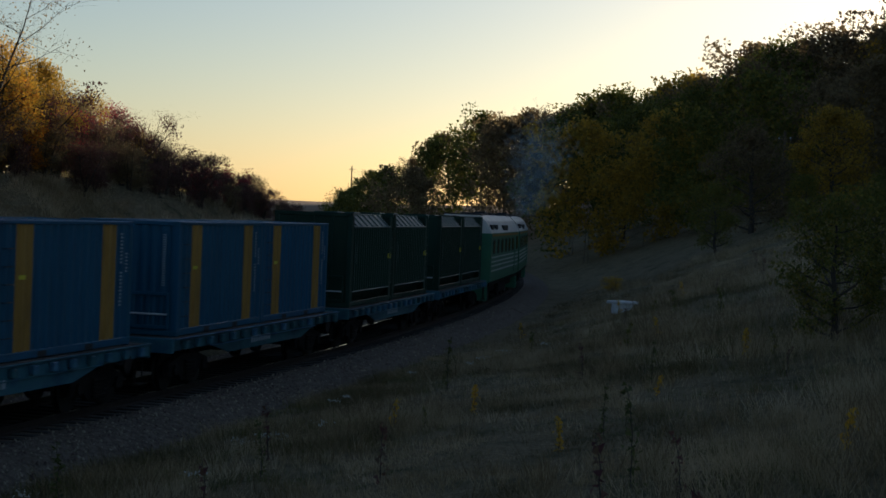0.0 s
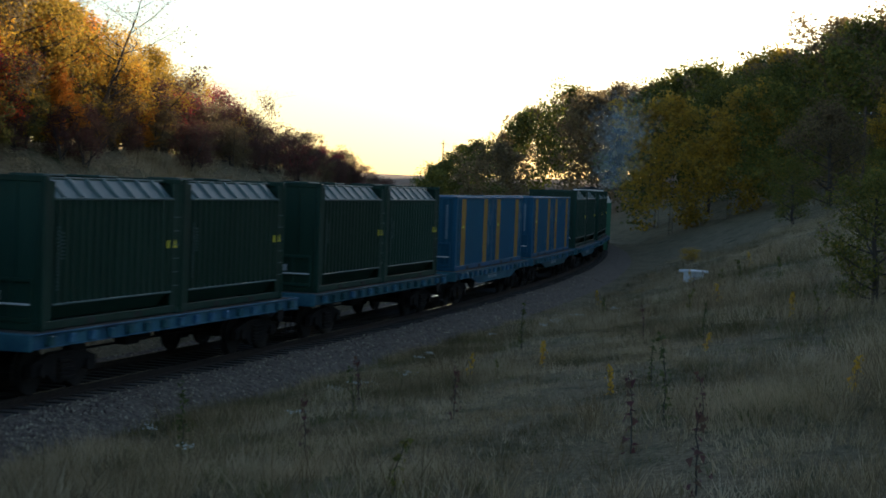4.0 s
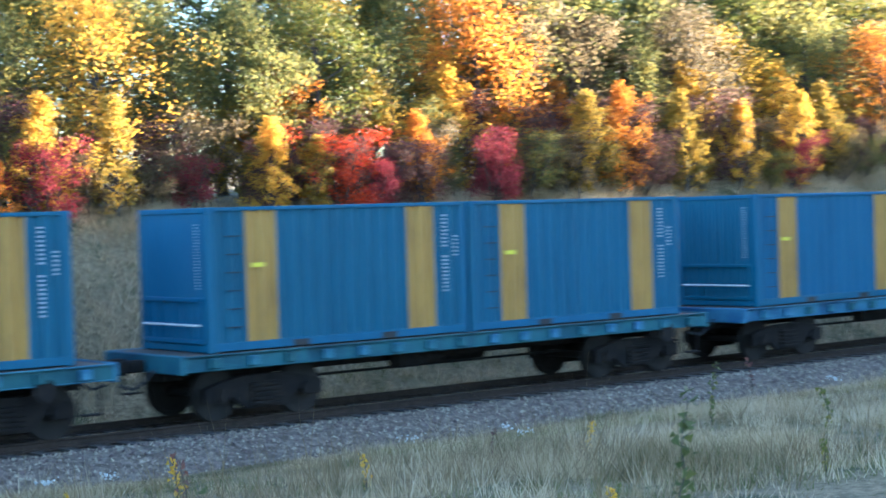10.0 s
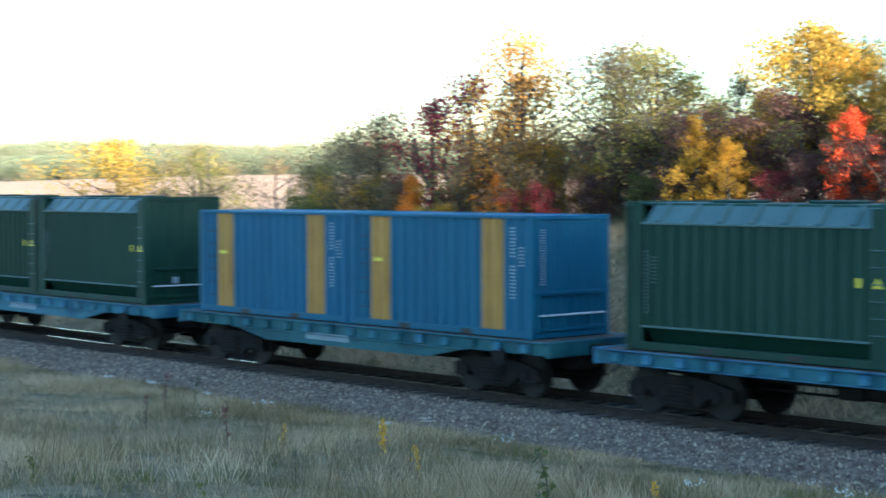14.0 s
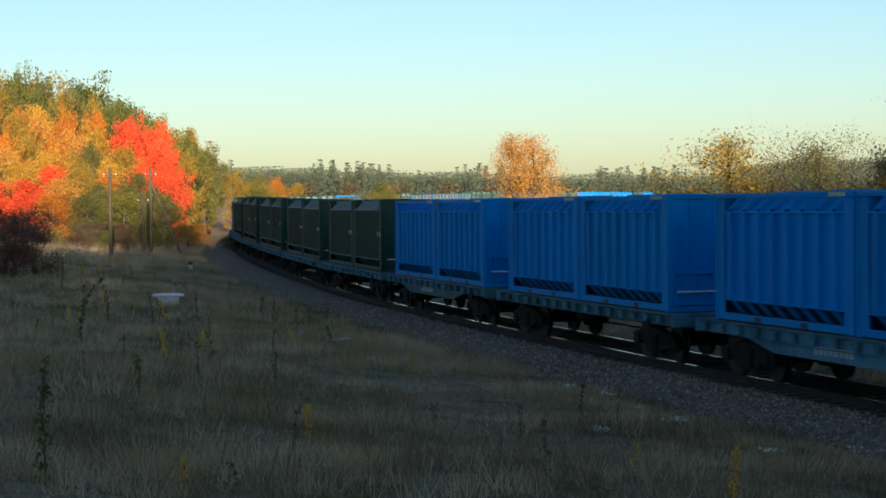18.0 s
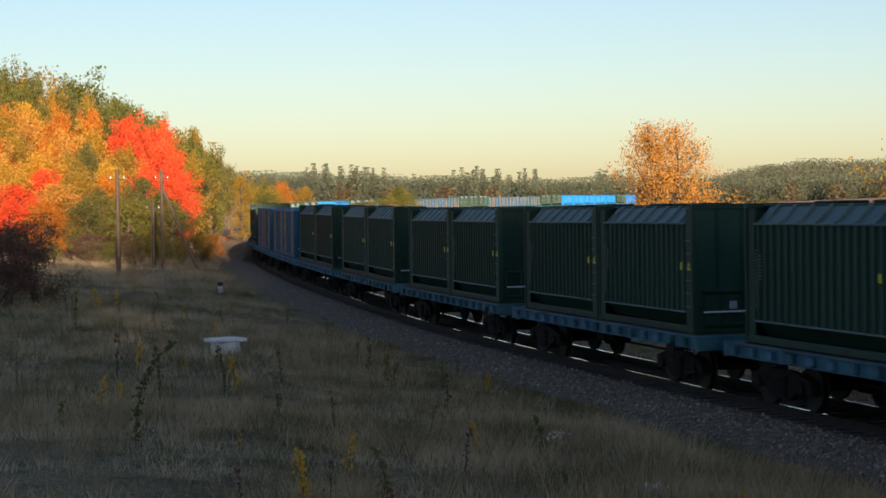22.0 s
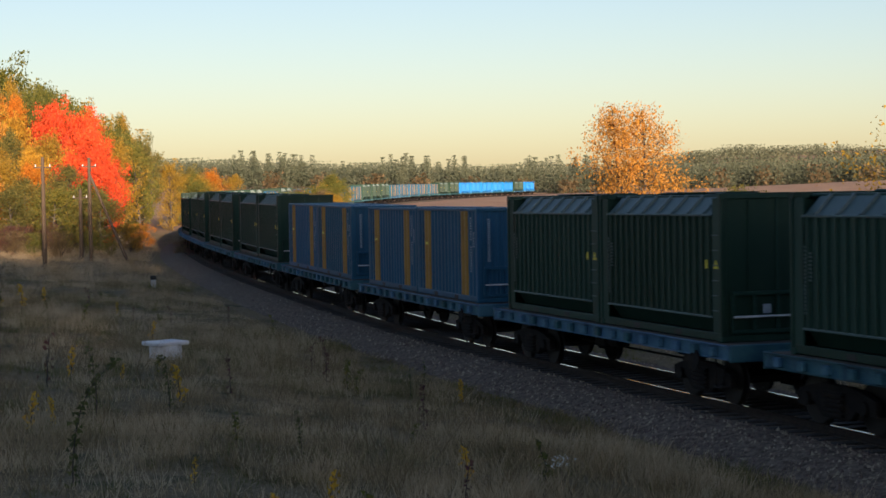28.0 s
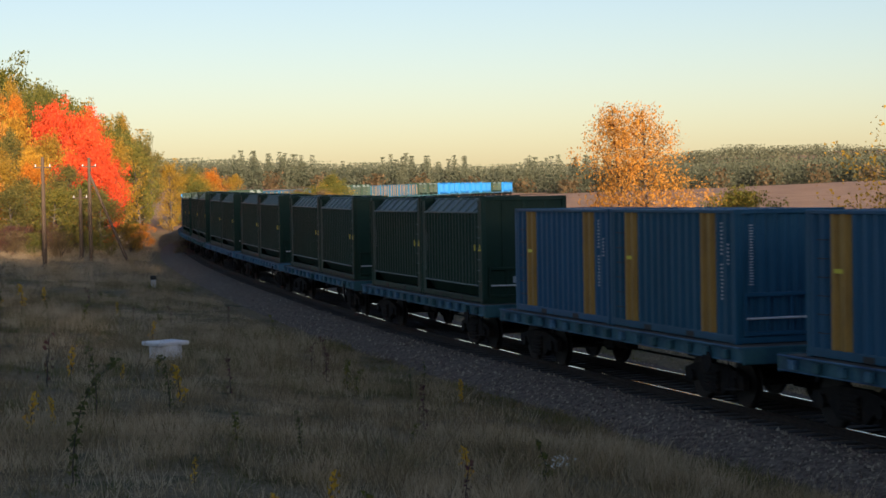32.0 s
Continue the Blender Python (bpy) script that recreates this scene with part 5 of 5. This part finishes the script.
def sunny_wood():
    """Terraces of crowns rising from the meadow to the top of the sunlit wood."""
    RT.seed(21)
    eye = (-5.8, 0.5, 4.4)
    ys = (72.0, 74.0, 76.4, 77.4, 78.2, 79.0, 79.8, 80.6, 81.4, 82.8, 86, 94)
    es = (0.75, 0.8, 0.95, 1.1, 2.0, 2.75, 3.2, 3.6, 3.95, 4.45, 5.0, 5.6)
    for row in range(9):
        share = (0.10, 0.22, 0.34, 0.46, 0.58, 0.70, 0.80, 0.90, 1.0)[row]
        yaw = 72.0 + RT.uniform(0, 1)
        while yaw < 93:
            d = (138 + 8.5 * row) * RT.uniform(0.985, 1.015)
            if yaw < 77.4:
                d += 50
            x, y = eye[0] - math.sin(radians(yaw)) * d, eye[1] + math.cos(radians(yaw)) * d
            g, sky = ground_at(x, y), float(np.interp(yaw, ys, es))
            el = sky * share * RT.uniform(0.94, 1.05)
            h = eye[2] + d * math.tan(radians(el)) - g
            if h > 1.4 and abs(beside([x], [y])[1][0]) > 7:
                wide = min(1.15, RT.uniform(1.9, 2.7) / (0.38 * h))
                plant("bush" if h < 3.2 else "dense", mixed(sunny_colours(yaw, el, sky)), x, y, h, "in the sunlit wood", wide, "sunlit wood", z=g)
            yaw += 3.0 / d * 57.3 * RT.uniform(0.8, 1.25)
    back = lambda yaw: [("green", 6), ("gold", 3)]
    place_by_skyline(eye, ys, es, ((222, 0.97, 22),), 5.5, back, [("dense", 1)], "in the sunlit wood", "sunlit wood", 2.0, 0.8, joined="sunlit_wood")
    yaw = 77.6
    while yaw < 92:
        d = RT.uniform(127, 137)
        x, y = eye[0] - math.sin(radians(yaw)) * d, eye[1] + math.cos(radians(yaw)) * d
        if abs(beside([x], [y])[1][0]) > 6:
            plant("bush", mixed([("brown", 3), ("dusk", 3), ("green", 4), ("gold", 1.5)]), x, y, RT.uniform(1.1, 2.4), "at the foot of the sunlit wood", RT.uniform(1.0, 1.4), "meadow shrubs")
        yaw += RT.uniform(0.25, 0.6)
    for x, y, h, c in ((-80, 8.0, 3.8, "brown"), (-82, 6.5, 3.4, "dusk"), (-77, 6.6, 3.0, "dusk"), (-84, 0.5, 3.2, "brown"), (-140, 27, 2.4, "gold"), (-150, 30, 2.4, "orange"), (-132, 29, 1.6, "brown"), (-126, 28.5, 1.5, "dusk")):
        plant("bush", c, x, y, h, "at the meadow's edge", 1.2, "meadow shrubs")


POPLARS = ((63.3, 66.2), (67.9, 70.6), (73.2, 76.0))


def far_belts():
    """Distant tree belts, poplars and a wooded ridge beyond the fields, too many to count."""
    rng = np.random.RandomState(11)

    def belt(name, label, colour, yaws, dists, heights, poplars, leaf, n, thick):
        pts, group = [], 0.0
        for yaw in yaws:
            group = max(-0.2, min(1.0, group + rng.normal(0, 0.25)))
            for d0 in dists:
                d = d0 + rng.uniform(-18, 18)
                a = radians(yaw + rng.uniform(-0.2, 0.2))
                x, y = -math.sin(a) * d, math.cos(a) * d
                tall = rng.rand() < (1.7 * poplars if any(a0 < yaw < a1 for a0, a1 in POPLARS) else poplars * 0.08)
                h = (rng.uniform(*heights) + 1.6 * group) * (1.32 if tall else 1)
                w = thick * (0.38 if tall else 1)
                q = rng.normal(0, 1, (n, 3)).clip(-1.6, 1.6) * np.array([w, w, h * 0.29]) + np.array([x, y, h * 0.46])
                if tall:
                    q[:, :2] = np.array([x, y]) + (q[:, :2] - np.array([x, y])) * np.clip(1.25 - q[:, 2:] / h, 0.1, 1)
                q[:, 2] += ground_at(x, y)
                pts.append(q)
        me = leaf_mesh(name, np.concatenate(pts), leaf, rng)
        me.materials.append(LEAF[colour])
        tagged(new(name, me), label, "trees", kind="stuff")

    # these belts and the ridge carry the haze in their leaf colour
    belt("far_tree_belt", "distant dark tree belt with poplars beyond the fields", "hazy", np.arange(50, 84, 0.17), (700, 725, 750), (8.6, 11.5), 0.28, 0.62, 460, 3.8)
    belt("far_tree_belt", "distant dark tree belt beyond the fields", "hazy", np.arange(20, 50, 0.3), (760, 800), (6, 9), 0.1, 1.0, 180, 2.6)
    belt("far_autumn_belt", "distant golden trees along the fields", "brown", np.arange(52, 84, 1.6), (672, 690), (4.5, 7), 0.0, 1.2, 110, 2.2)
    belt("far_ridge_wood", "distant wooded ridge on the horizon", "hazy", np.arange(30, 62, 0.35), (1420, 1560, 1700, 1840), (9, 13), 0.0, 1.5, 340, 6.5)


bank_wood()
field_trees()
hill_wood()
sunny_wood()
far_belts()


# ---- grass ----
def grass(name, label, zones, seed, mat=M_BLADE, patchy=0.02):
    rng = np.random.RandomState(seed)
    xs, ys, hs = [], [], []
    for s0, s1, n0, n1, count, h in zones:
        s, n = rng.uniform(s0, s1, count * 5), rng.uniform(n0, n1, count * 5)
        th, bx, by = np.interp(s, TS, TTH), np.interp(s, TS, TX), np.interp(s, TS, TY)
        x, y = bx - n * np.sin(th), by + n * np.cos(th)
        keep = (waves(x, y, seed - 10, 1.3) + 0.8 * waves(x, y, seed - 9, 0.45) + rng.normal(0, 0.25, len(x))) > patchy
        x, y = x[keep][:count], y[keep][:count]
        xs.append(x)
        ys.append(y)
        hs.append(h * rng.uniform(0.5, 1.3, len(x)) * np.clip(1 + 1.3 * waves(x, y, 23, 2.2), 0.35, 2))
    x, y, h = np.concatenate(xs), np.concatenate(ys), np.concatenate(hs)
    blades = 9
    spread = np.repeat(0.05 + 0.10 * rng.rand(len(x)), blades)
    x, y, h = np.repeat(x, blades), np.repeat(y, blades), np.repeat(h, blades) * rng.uniform(0.6, 1.1, len(x) * blades)
    n = len(x)
    ox, oy = rng.normal(0, 1, n) * spread, rng.normal(0, 1, n) * spread
    z = ground_height(x[::blades], y[::blades]).repeat(blades) - 0.03
    lean = np.stack([ox, oy], 1) * 3.0 + rng.normal(0, 0.30, (n, 2))
    x, y = x + ox, y + oy
    a = rng.uniform(0, 6.28, n)
    w = 0.003 + 0.006 * rng.rand(n)
    dx, dy = np.cos(a) * w, np.sin(a) * w
    v = np.empty((n, 3, 3), np.float32)
    v[:, 0] = np.stack([x - dx, y - dy, z], 1)
    v[:, 1] = np.stack([x + dx, y + dy, z], 1)
    v[:, 2] = np.stack([x + lean[:, 0] * h, y + lean[:, 1] * h, z + h * 0.97], 1)
    me = bpy.data.meshes.new(name)
    me.vertices.add(3 * n)
    me.vertices.foreach_set("co", v.ravel())
    me.loops.add(3 * n)
    me.loops.foreach_set("vertex_index", np.arange(3 * n, dtype=np.int32))
    me.polygons.add(n)
    me.polygons.foreach_set("loop_start", np.arange(0, 3 * n, 3, dtype=np.int32))
    me.update(calc_edges=True)
    me.materials.append(mat)
    return tagged(new(name, me), label, "grass", kind="stuff")


grass("meadow_grass", "dry straw-coloured meadow grass in tufts", ((-45, 60, -13, -3.2, 21000, 0.24), (-25, 35, -24, -12, 9000, 0.32), (15, 110, -30, -4, 16000, 0.36), (-60, 70, -3.9, -2.3, 2600, 0.16)), 31)
grass("field_side_grass", "pale straw-coloured grass beside the line", ((-95, -15, -26, -4, 15000, 0.36), (-150, -95, -34, -4, 7000, 0.55)), 31, M_STRAW)
grass("bank_grass", "pale dry grass on the cutting's far bank", ((-45, 60, 3.2, 8.6, 17000, 0.30), (60, 115, 3.2, 9.5, 3500, 0.36)), 32, M_STRAW)


grass("green_tufts", "dark green weedy tufts in the dry meadow", ((-60, 70, -16, -3.0, 9500, 0.20), (-95, -40, -24, -4, 3500, 0.30), (-40, 45, 3.0, 7.0, 3000, 0.2)), 33, M_WEED, 0.26)
grass("tall_straw", "tall pale straw stalks in the meadow", ((-60, 70, -18, -4.6, 6500, 0.42), (-50, 60, 3.6, 8.0, 2500, 0.40)), 34, M_STRAW, 0.22)


grass("dry_stalks", "dark brown dry weed stalks in the meadow", ((-60, 70, -17, -4.6, 1700, 0.72),), 36, LEAF["brown"], 0.18)


grass("verge_plants", "low green and yellow-green plants along the ballast's edge", ((-70, 75, -6.2, -3.0, 2600, 0.15), (-60, 60, 2.9, 4.6, 1500, 0.14)), 39, LEAF["green"], 0.20)
grass("straw_clumps", "pale bleached grass clumps on the verge", ((-80, 75, -9.0, -4.2, 2600, 0.26),), 41, M_STRAW, 0.34)


def flower_heads():
    rng = np.random.RandomState(61)
    pts = []
    for _ in range(34):
        p = on_track(rng.uniform(-30, 60), -rng.uniform(4.2, 8.0))
        c = np.array([p.x, p.y, ground_at(p.x, p.y) + rng.uniform(0.2, 0.38)])
        pts.append(c + rng.normal(0, 1, (26, 3)) * np.array([0.11, 0.11, 0.03]) * rng.uniform(0.5, 1.2))
    me = leaf_mesh("white_flower_heads", np.concatenate(pts), 0.045, rng)
    me.materials.append(M_FLOWER)
    tagged(new("white_flower_heads", me), "small white flower heads in the grass beside the ballast", "flowers", kind="stuff")


flower_heads()


# ---- exhaust haze left by the locomotive ----
def build_smoke():
    m = bpy.data.materials.new("thin_blue_smoke")
    m.use_nodes = True
    ns, ln = m.node_tree.nodes, m.node_tree.links
    d, t, x = ns.new("ShaderNodeBsdfDiffuse"), ns.new("ShaderNodeBsdfTransparent"), ns.new("ShaderNodeMixShader")
    d.inputs["Color"].default_value = (0.78, 0.93, 1.0, 1)
    x.inputs[0].default_value = 0.045
    ln.new(t.outputs[0], x.inputs[1])
    ln.new(d.outputs[0], x.inputs[2])
    ln.new(x.outputs[0], ns["Material Output"].inputs["Surface"])
    rng = np.random.RandomState(77)
    f = rng.rand(1500, 1) ** 0.8
    pts = np.array([118.0, 28.6, 4.6]) + f * np.array([0.6, -0.8, 5.0]) + rng.normal(0, 1, (1500, 3)) * (0.35 + 0.75 * f) * np.array([1, 1, 0.8])
    me = leaf_mesh("smoke", pts, 0.55, rng)
    me.materials.append(m)
    tagged(new("smoke", me), "thin bluish exhaust smoke drifting over the track", "smoke", kind="stuff")


build_smoke()


# ---- poles with wires ----
def build_pole(x, y, h, brace=None):
    p = thing("utility_pole", "grey weathered wooden utility pole with a cross-arm", "utility pole", "line poles", Matrix.Translation((x, y, ground_at(x, y) - 0.3)))
    part("shaft", Shape().tube((0, 0, 0), (0, 0, h + 0.3), 0.15, 0.10, n=10), M_POLE, p)
    arm = part("cross_arm", Shape().box(-0.05, -0.5, h - 0.35, 0.05, 0.5, h - 0.27, 0.01), M_POLE, p)
    for yy in (-0.42, 0.42):
        part("insulator", Shape().tube((0, yy, h - 0.27), (0, yy, h - 0.12), 0.04, 0.025, n=6), M_WHITE, arm)
    if brace:
        part("brace", Shape().tube((brace[0], brace[1], 0.1), (0, 0, h - 0.8), 0.11, 0.09, n=8), M_POLE, p)
    return Vector((x, y, ground_at(x, y) - 0.3 + h - 0.12))


def pole_line(spots, name):
    tops = [build_pole(*q) for q in spots]
    for off in (-0.42, 0.42):
        w, pts = Shape(), []
        for a, b in zip(tops, tops[1:]):
            pts += [a.lerp(b, i / 10) + Vector((0, off, -1.1 * 4 * (i / 10) * (1 - i / 10))) for i in range(10)]
        pts.append(tops[-1] + Vector((0, off, 0)))
        w.rope(pts, [0.012] * len(pts), n=3)
        tagged(new(name, w.mesh(name, M_BLACK)), "thin dark overhead wire between the poles", "wire", "overhead wires")


pole_line([(118, -6, 6.8), (140.0, 14.0, 6.6), (168, 31, 6.6), (205, 52, 6.6, (2.5, -1.5)), (245, 75, 6.6), (300, 104, 6.6)], "overhead_wire")
pole_line([(-111.6, 16.3, 6.7), (-124.0, 21.2, 6.9, (1.6, 2.2))], "overhead_wire")
build_pole(-124.2, 20.6, 4.8)


# ---- small things on the meadow ----
def build_marker(x, y, turn, size):
    """A low whitewashed concrete cover on a short drum."""
    m = thing("concrete_marker", "whitewashed concrete cover standing in the dry grass", "concrete cover", "", pose(x, y, ground_at(x, y) - 0.05, 0, 0, turn))
    part("drum", Shape().tube((0, 0, 0), (0, 0, 0.42 * size), 0.47 * size, 0.45 * size, n=14), M_CONCRETE, m)
    part("lid", Shape().box(-0.52 * size, -0.45 * size, 0.42 * size, 0.52 * size, 0.45 * size, 0.54 * size, 0.03), M_CONCRETE, m)
    part("notch", Shape().box(-0.18 * size, -0.44 * size, 0.30 * size, 0.2 * size, -0.30 * size, 0.465 * size, 0.02), M_IRON, m)


build_marker(-52.0, 10.67, -70, 0.95)
build_marker(72.0, 13.6, 60, 0.9)


def build_post(x, y):
    """A short black and white distance post."""
    p = thing("distance_post", "short white concrete post with a black top beside the line", "post", "", pose(x, y, ground_at(x, y) - 0.05, 0, 0, 20))
    part("shaft", Shape().box(-0.1, -0.1, 0, 0.1, 0.1, 0.42, 0.015), M_CONCRETE, p)
    part("cap", Shape().box(-0.11, -0.11, 0.42, 0.11, 0.11, 0.62, 0.02), M_BLACK, p, "black painted cap")


build_post(-90.5, 18.4)


def build_weed(seed, h, leaves, mat, bend, lean=None):
    rng = np.random.RandomState(seed)
    stem, pts = Shape(), []
    p = Vector((0, 0, -0.03))
    line = [p]
    a = rng.uniform(0, 6.28) if lean is None else lean
    for i in range(8):
        f = (i + 1) / 8
        q = Vector((math.cos(a) * bend * f ** 3 * h, math.sin(a) * bend * f ** 3 * h, h * f * (1 - 0.25 * bend * f ** 3))) + Vector((rng.normal(0, 0.01), rng.normal(0, 0.01), 0))
        line.append(q)
        for _ in range(max(1, leaves // 8)):
            pts.append(p.lerp(q, rng.rand()) + Vector((rng.normal(0, 0.05), rng.normal(0, 0.05), 0)) * (1.2 - 0.6 * f))
        p = q
    stem.rope(line, [0.012 - 0.0011 * i for i in range(9)], n=4)
    return stem, leaf_mesh("leaves", np.array([tuple(v) for v in pts]), 0.085, rng), mat


def weeds():
    rng = random.Random(9)
    made = []
    for i, (h, n, mat, bend) in enumerate(((1.3, 70, M_WEED, 0.1), (1.0, 60, M_WEED, 0.5), (0.7, 50, LEAF["yellow"], 0.1), (0.9, 24, LEAF["dusk"], 0.15), (0.8, 60, LEAF["green"], 0.2))):
        st, lm, mt = build_weed(50 + i, h, n, mat, bend)
        lm.materials.append(mt)
        made.append((st.mesh("stem", M_BARK, even=False), lm))
    words = ("green upright weed", "hooked green weed", "yellow-leaved weed", "dry brown weed", "leafy green weed")
    spots = [(-37.5, 5.1, 2, 1.0), (-38.4, 5.6, 2, 0.8), (-75, 10, 2, 1.3), (-76, 11, 2, 1.1), (-8.7, 1.6, 0, 0.9), (-4.0, 1.2, 0, 1.2), (11.4, 5.9, 0, 1.3), (-24.5, 7.2, 4, 1.0), (-27, 7.4, 2, 0.9), (-30, 10.5, 2, 0.8), (-42, 8.8, 2, 1.2), (-45, 6.5, 3, 1.4), (-21, 6.2, 3, 0.9), (14.5, 9.5, 0, 1.4), (23, 4.0, 3, 1.3), (11.0, 7.0, 0, 1.2), (18, 7.5, 4, 1.0),
             (28, 1.5, 2, 1.0), (31, 3.0, 2, 0.9), (6, 4.5, 0, 1.1), (10, 4.0, 4, 0.9), (26, 5.5, 3, 1.3), (33, 7.5, 2, 0.8), (3.0, 9.8, 2, 0.7), (-1.5, 9.4, 2, 0.7)]
    for _ in range(110):
        s, n = rng.uniform(-75, 75), -rng.uniform(4.5, 16)
        p = on_track(s, n)
        spots.append((p.x, p.y, rng.choice((0, 2, 3, 3, 4)), rng.uniform(0.5, 1.1)))
    stem, lm, mt = build_weed(71, 2.0, 120, M_WEED, 0.34, 1.4)
    lm.materials.append(mt)
    w = thing("weed", "tall arching weed with dark green leaves in the dry meadow", "weed", "meadow weeds", Matrix.Translation((-30.5, 4.7, ground_at(-30.5, 4.7))))
    part("stem", stem, M_BARK, w, even=False)
    part("leaves", lm, None, w)
    for x, y, k, f in spots:
        w = thing("weed", words[k] + " growing in the dry meadow", "weed", "meadow weeds", Matrix.LocRotScale((x, y, ground_at(x, y)), Euler((0, 0, rng.uniform(0, 6.28))), Vector((f, f, f))))
        part("stem", made[k][0], None, w)
        part("leaves", made[k][1], None, w)


weeds()


# ---- sleepers and loose stones ----
def sleepers():
    me = Shape().box(-0.125, -1.36, -0.36, 0.125, 1.36, -0.165, 0.015).mesh("sleeper", M_SLEEPER)
    s, rest = -82.0, Shape()
    count = 0
    while s < 82:
        p = on_track(s)
        ob = new("sleeper", me)
        ob.parent = TRACK
        ob.matrix_basis = pose(p.x, p.y, p.z, 0, 0, heading(s))
        s += 0.55
        count += 1
    for a, b in ((-330, -82.2), (82.2, 240)):
        for s in np.arange(a, b, 0.62):
            m = Matrix.Translation(on_track(s)) @ Matrix.Rotation(radians(heading(s)), 4, "Z")
            v = [m @ Vector((x, y, z)) for z in (-0.36, -0.165) for y in (-1.36, 1.36) for x in (-0.125, 0.125)]
            rest.add(v, [(0, 2, 3, 1), (4, 5, 7, 6), (0, 1, 5, 4), (2, 6, 7, 3), (0, 4, 6, 2), (1, 3, 7, 5)])
    tagged(part("far_sleepers", rest, M_SLEEPER, TRACK), "dark sleepers", kind="stuff")


def stones():
    rng = np.random.RandomState(41)
    n = 26000
    s = rng.normal(0, 34, n).clip(-90, 90)
    k = np.where(rng.rand(n) < 0.72, -1, 1) * rng.uniform(1.25, 3.4, n)
    base = np.array([(1, 0, -0.4), (-0.5, 0.85, -0.4), (-0.5, -0.85, -0.4), (0.1, 0.1, 0.75)])
    tri = np.array([(0, 1, 3), (1, 2, 3), (2, 0, 3)])
    zz = np.interp(np.abs(k), (1.25, 1.7, 2.2, 2.7, 3.3, 3.9), (-0.19, -0.18, -0.24, -0.42, -0.62, -0.85))
    th, bx, by = np.interp(s, TS, TTH), np.interp(s, TS, TX), np.interp(s, TS, TY)
    c = np.stack([bx - k * np.sin(th), by + k * np.cos(th), zz + 0.012 + np.interp(s, TS, TZ)], 1)
    size = rng.uniform(0.022, 0.055, n)
    a = rng.uniform(0, 6.28, n)
    jit = base[None] + rng.normal(0, 0.22, (n, 4, 3))
    x = jit[..., 0] * np.cos(a)[:, None] - jit[..., 1] * np.sin(a)[:, None]
    y = jit[..., 0] * np.sin(a)[:, None] + jit[..., 1] * np.cos(a)[:, None]
    v = np.stack([x, y, jit[..., 2]], -1) * size[:, None, None] + c[:, None]
    f = (tri[None] + 4 * np.arange(n)[:, None, None]).reshape(-1, 3)
    me = bpy.data.meshes.new("ballast_stones")
    me.vertices.add(4 * n)
    me.vertices.foreach_set("co", v.astype(np.float32).ravel())
    me.loops.add(9 * n)
    me.loops.foreach_set("vertex_index", f.astype(np.int32).ravel())
    me.polygons.add(3 * n)
    me.polygons.foreach_set("loop_start", np.arange(0, 9 * n, 3, dtype=np.int32))
    me.update(calc_edges=True)
    me.materials.append(M_STONE)
    tagged(new("ballast_stones", me), "loose grey crushed stones on the ballast", "stones", kind="stuff")


sleepers()
stones()


motions()
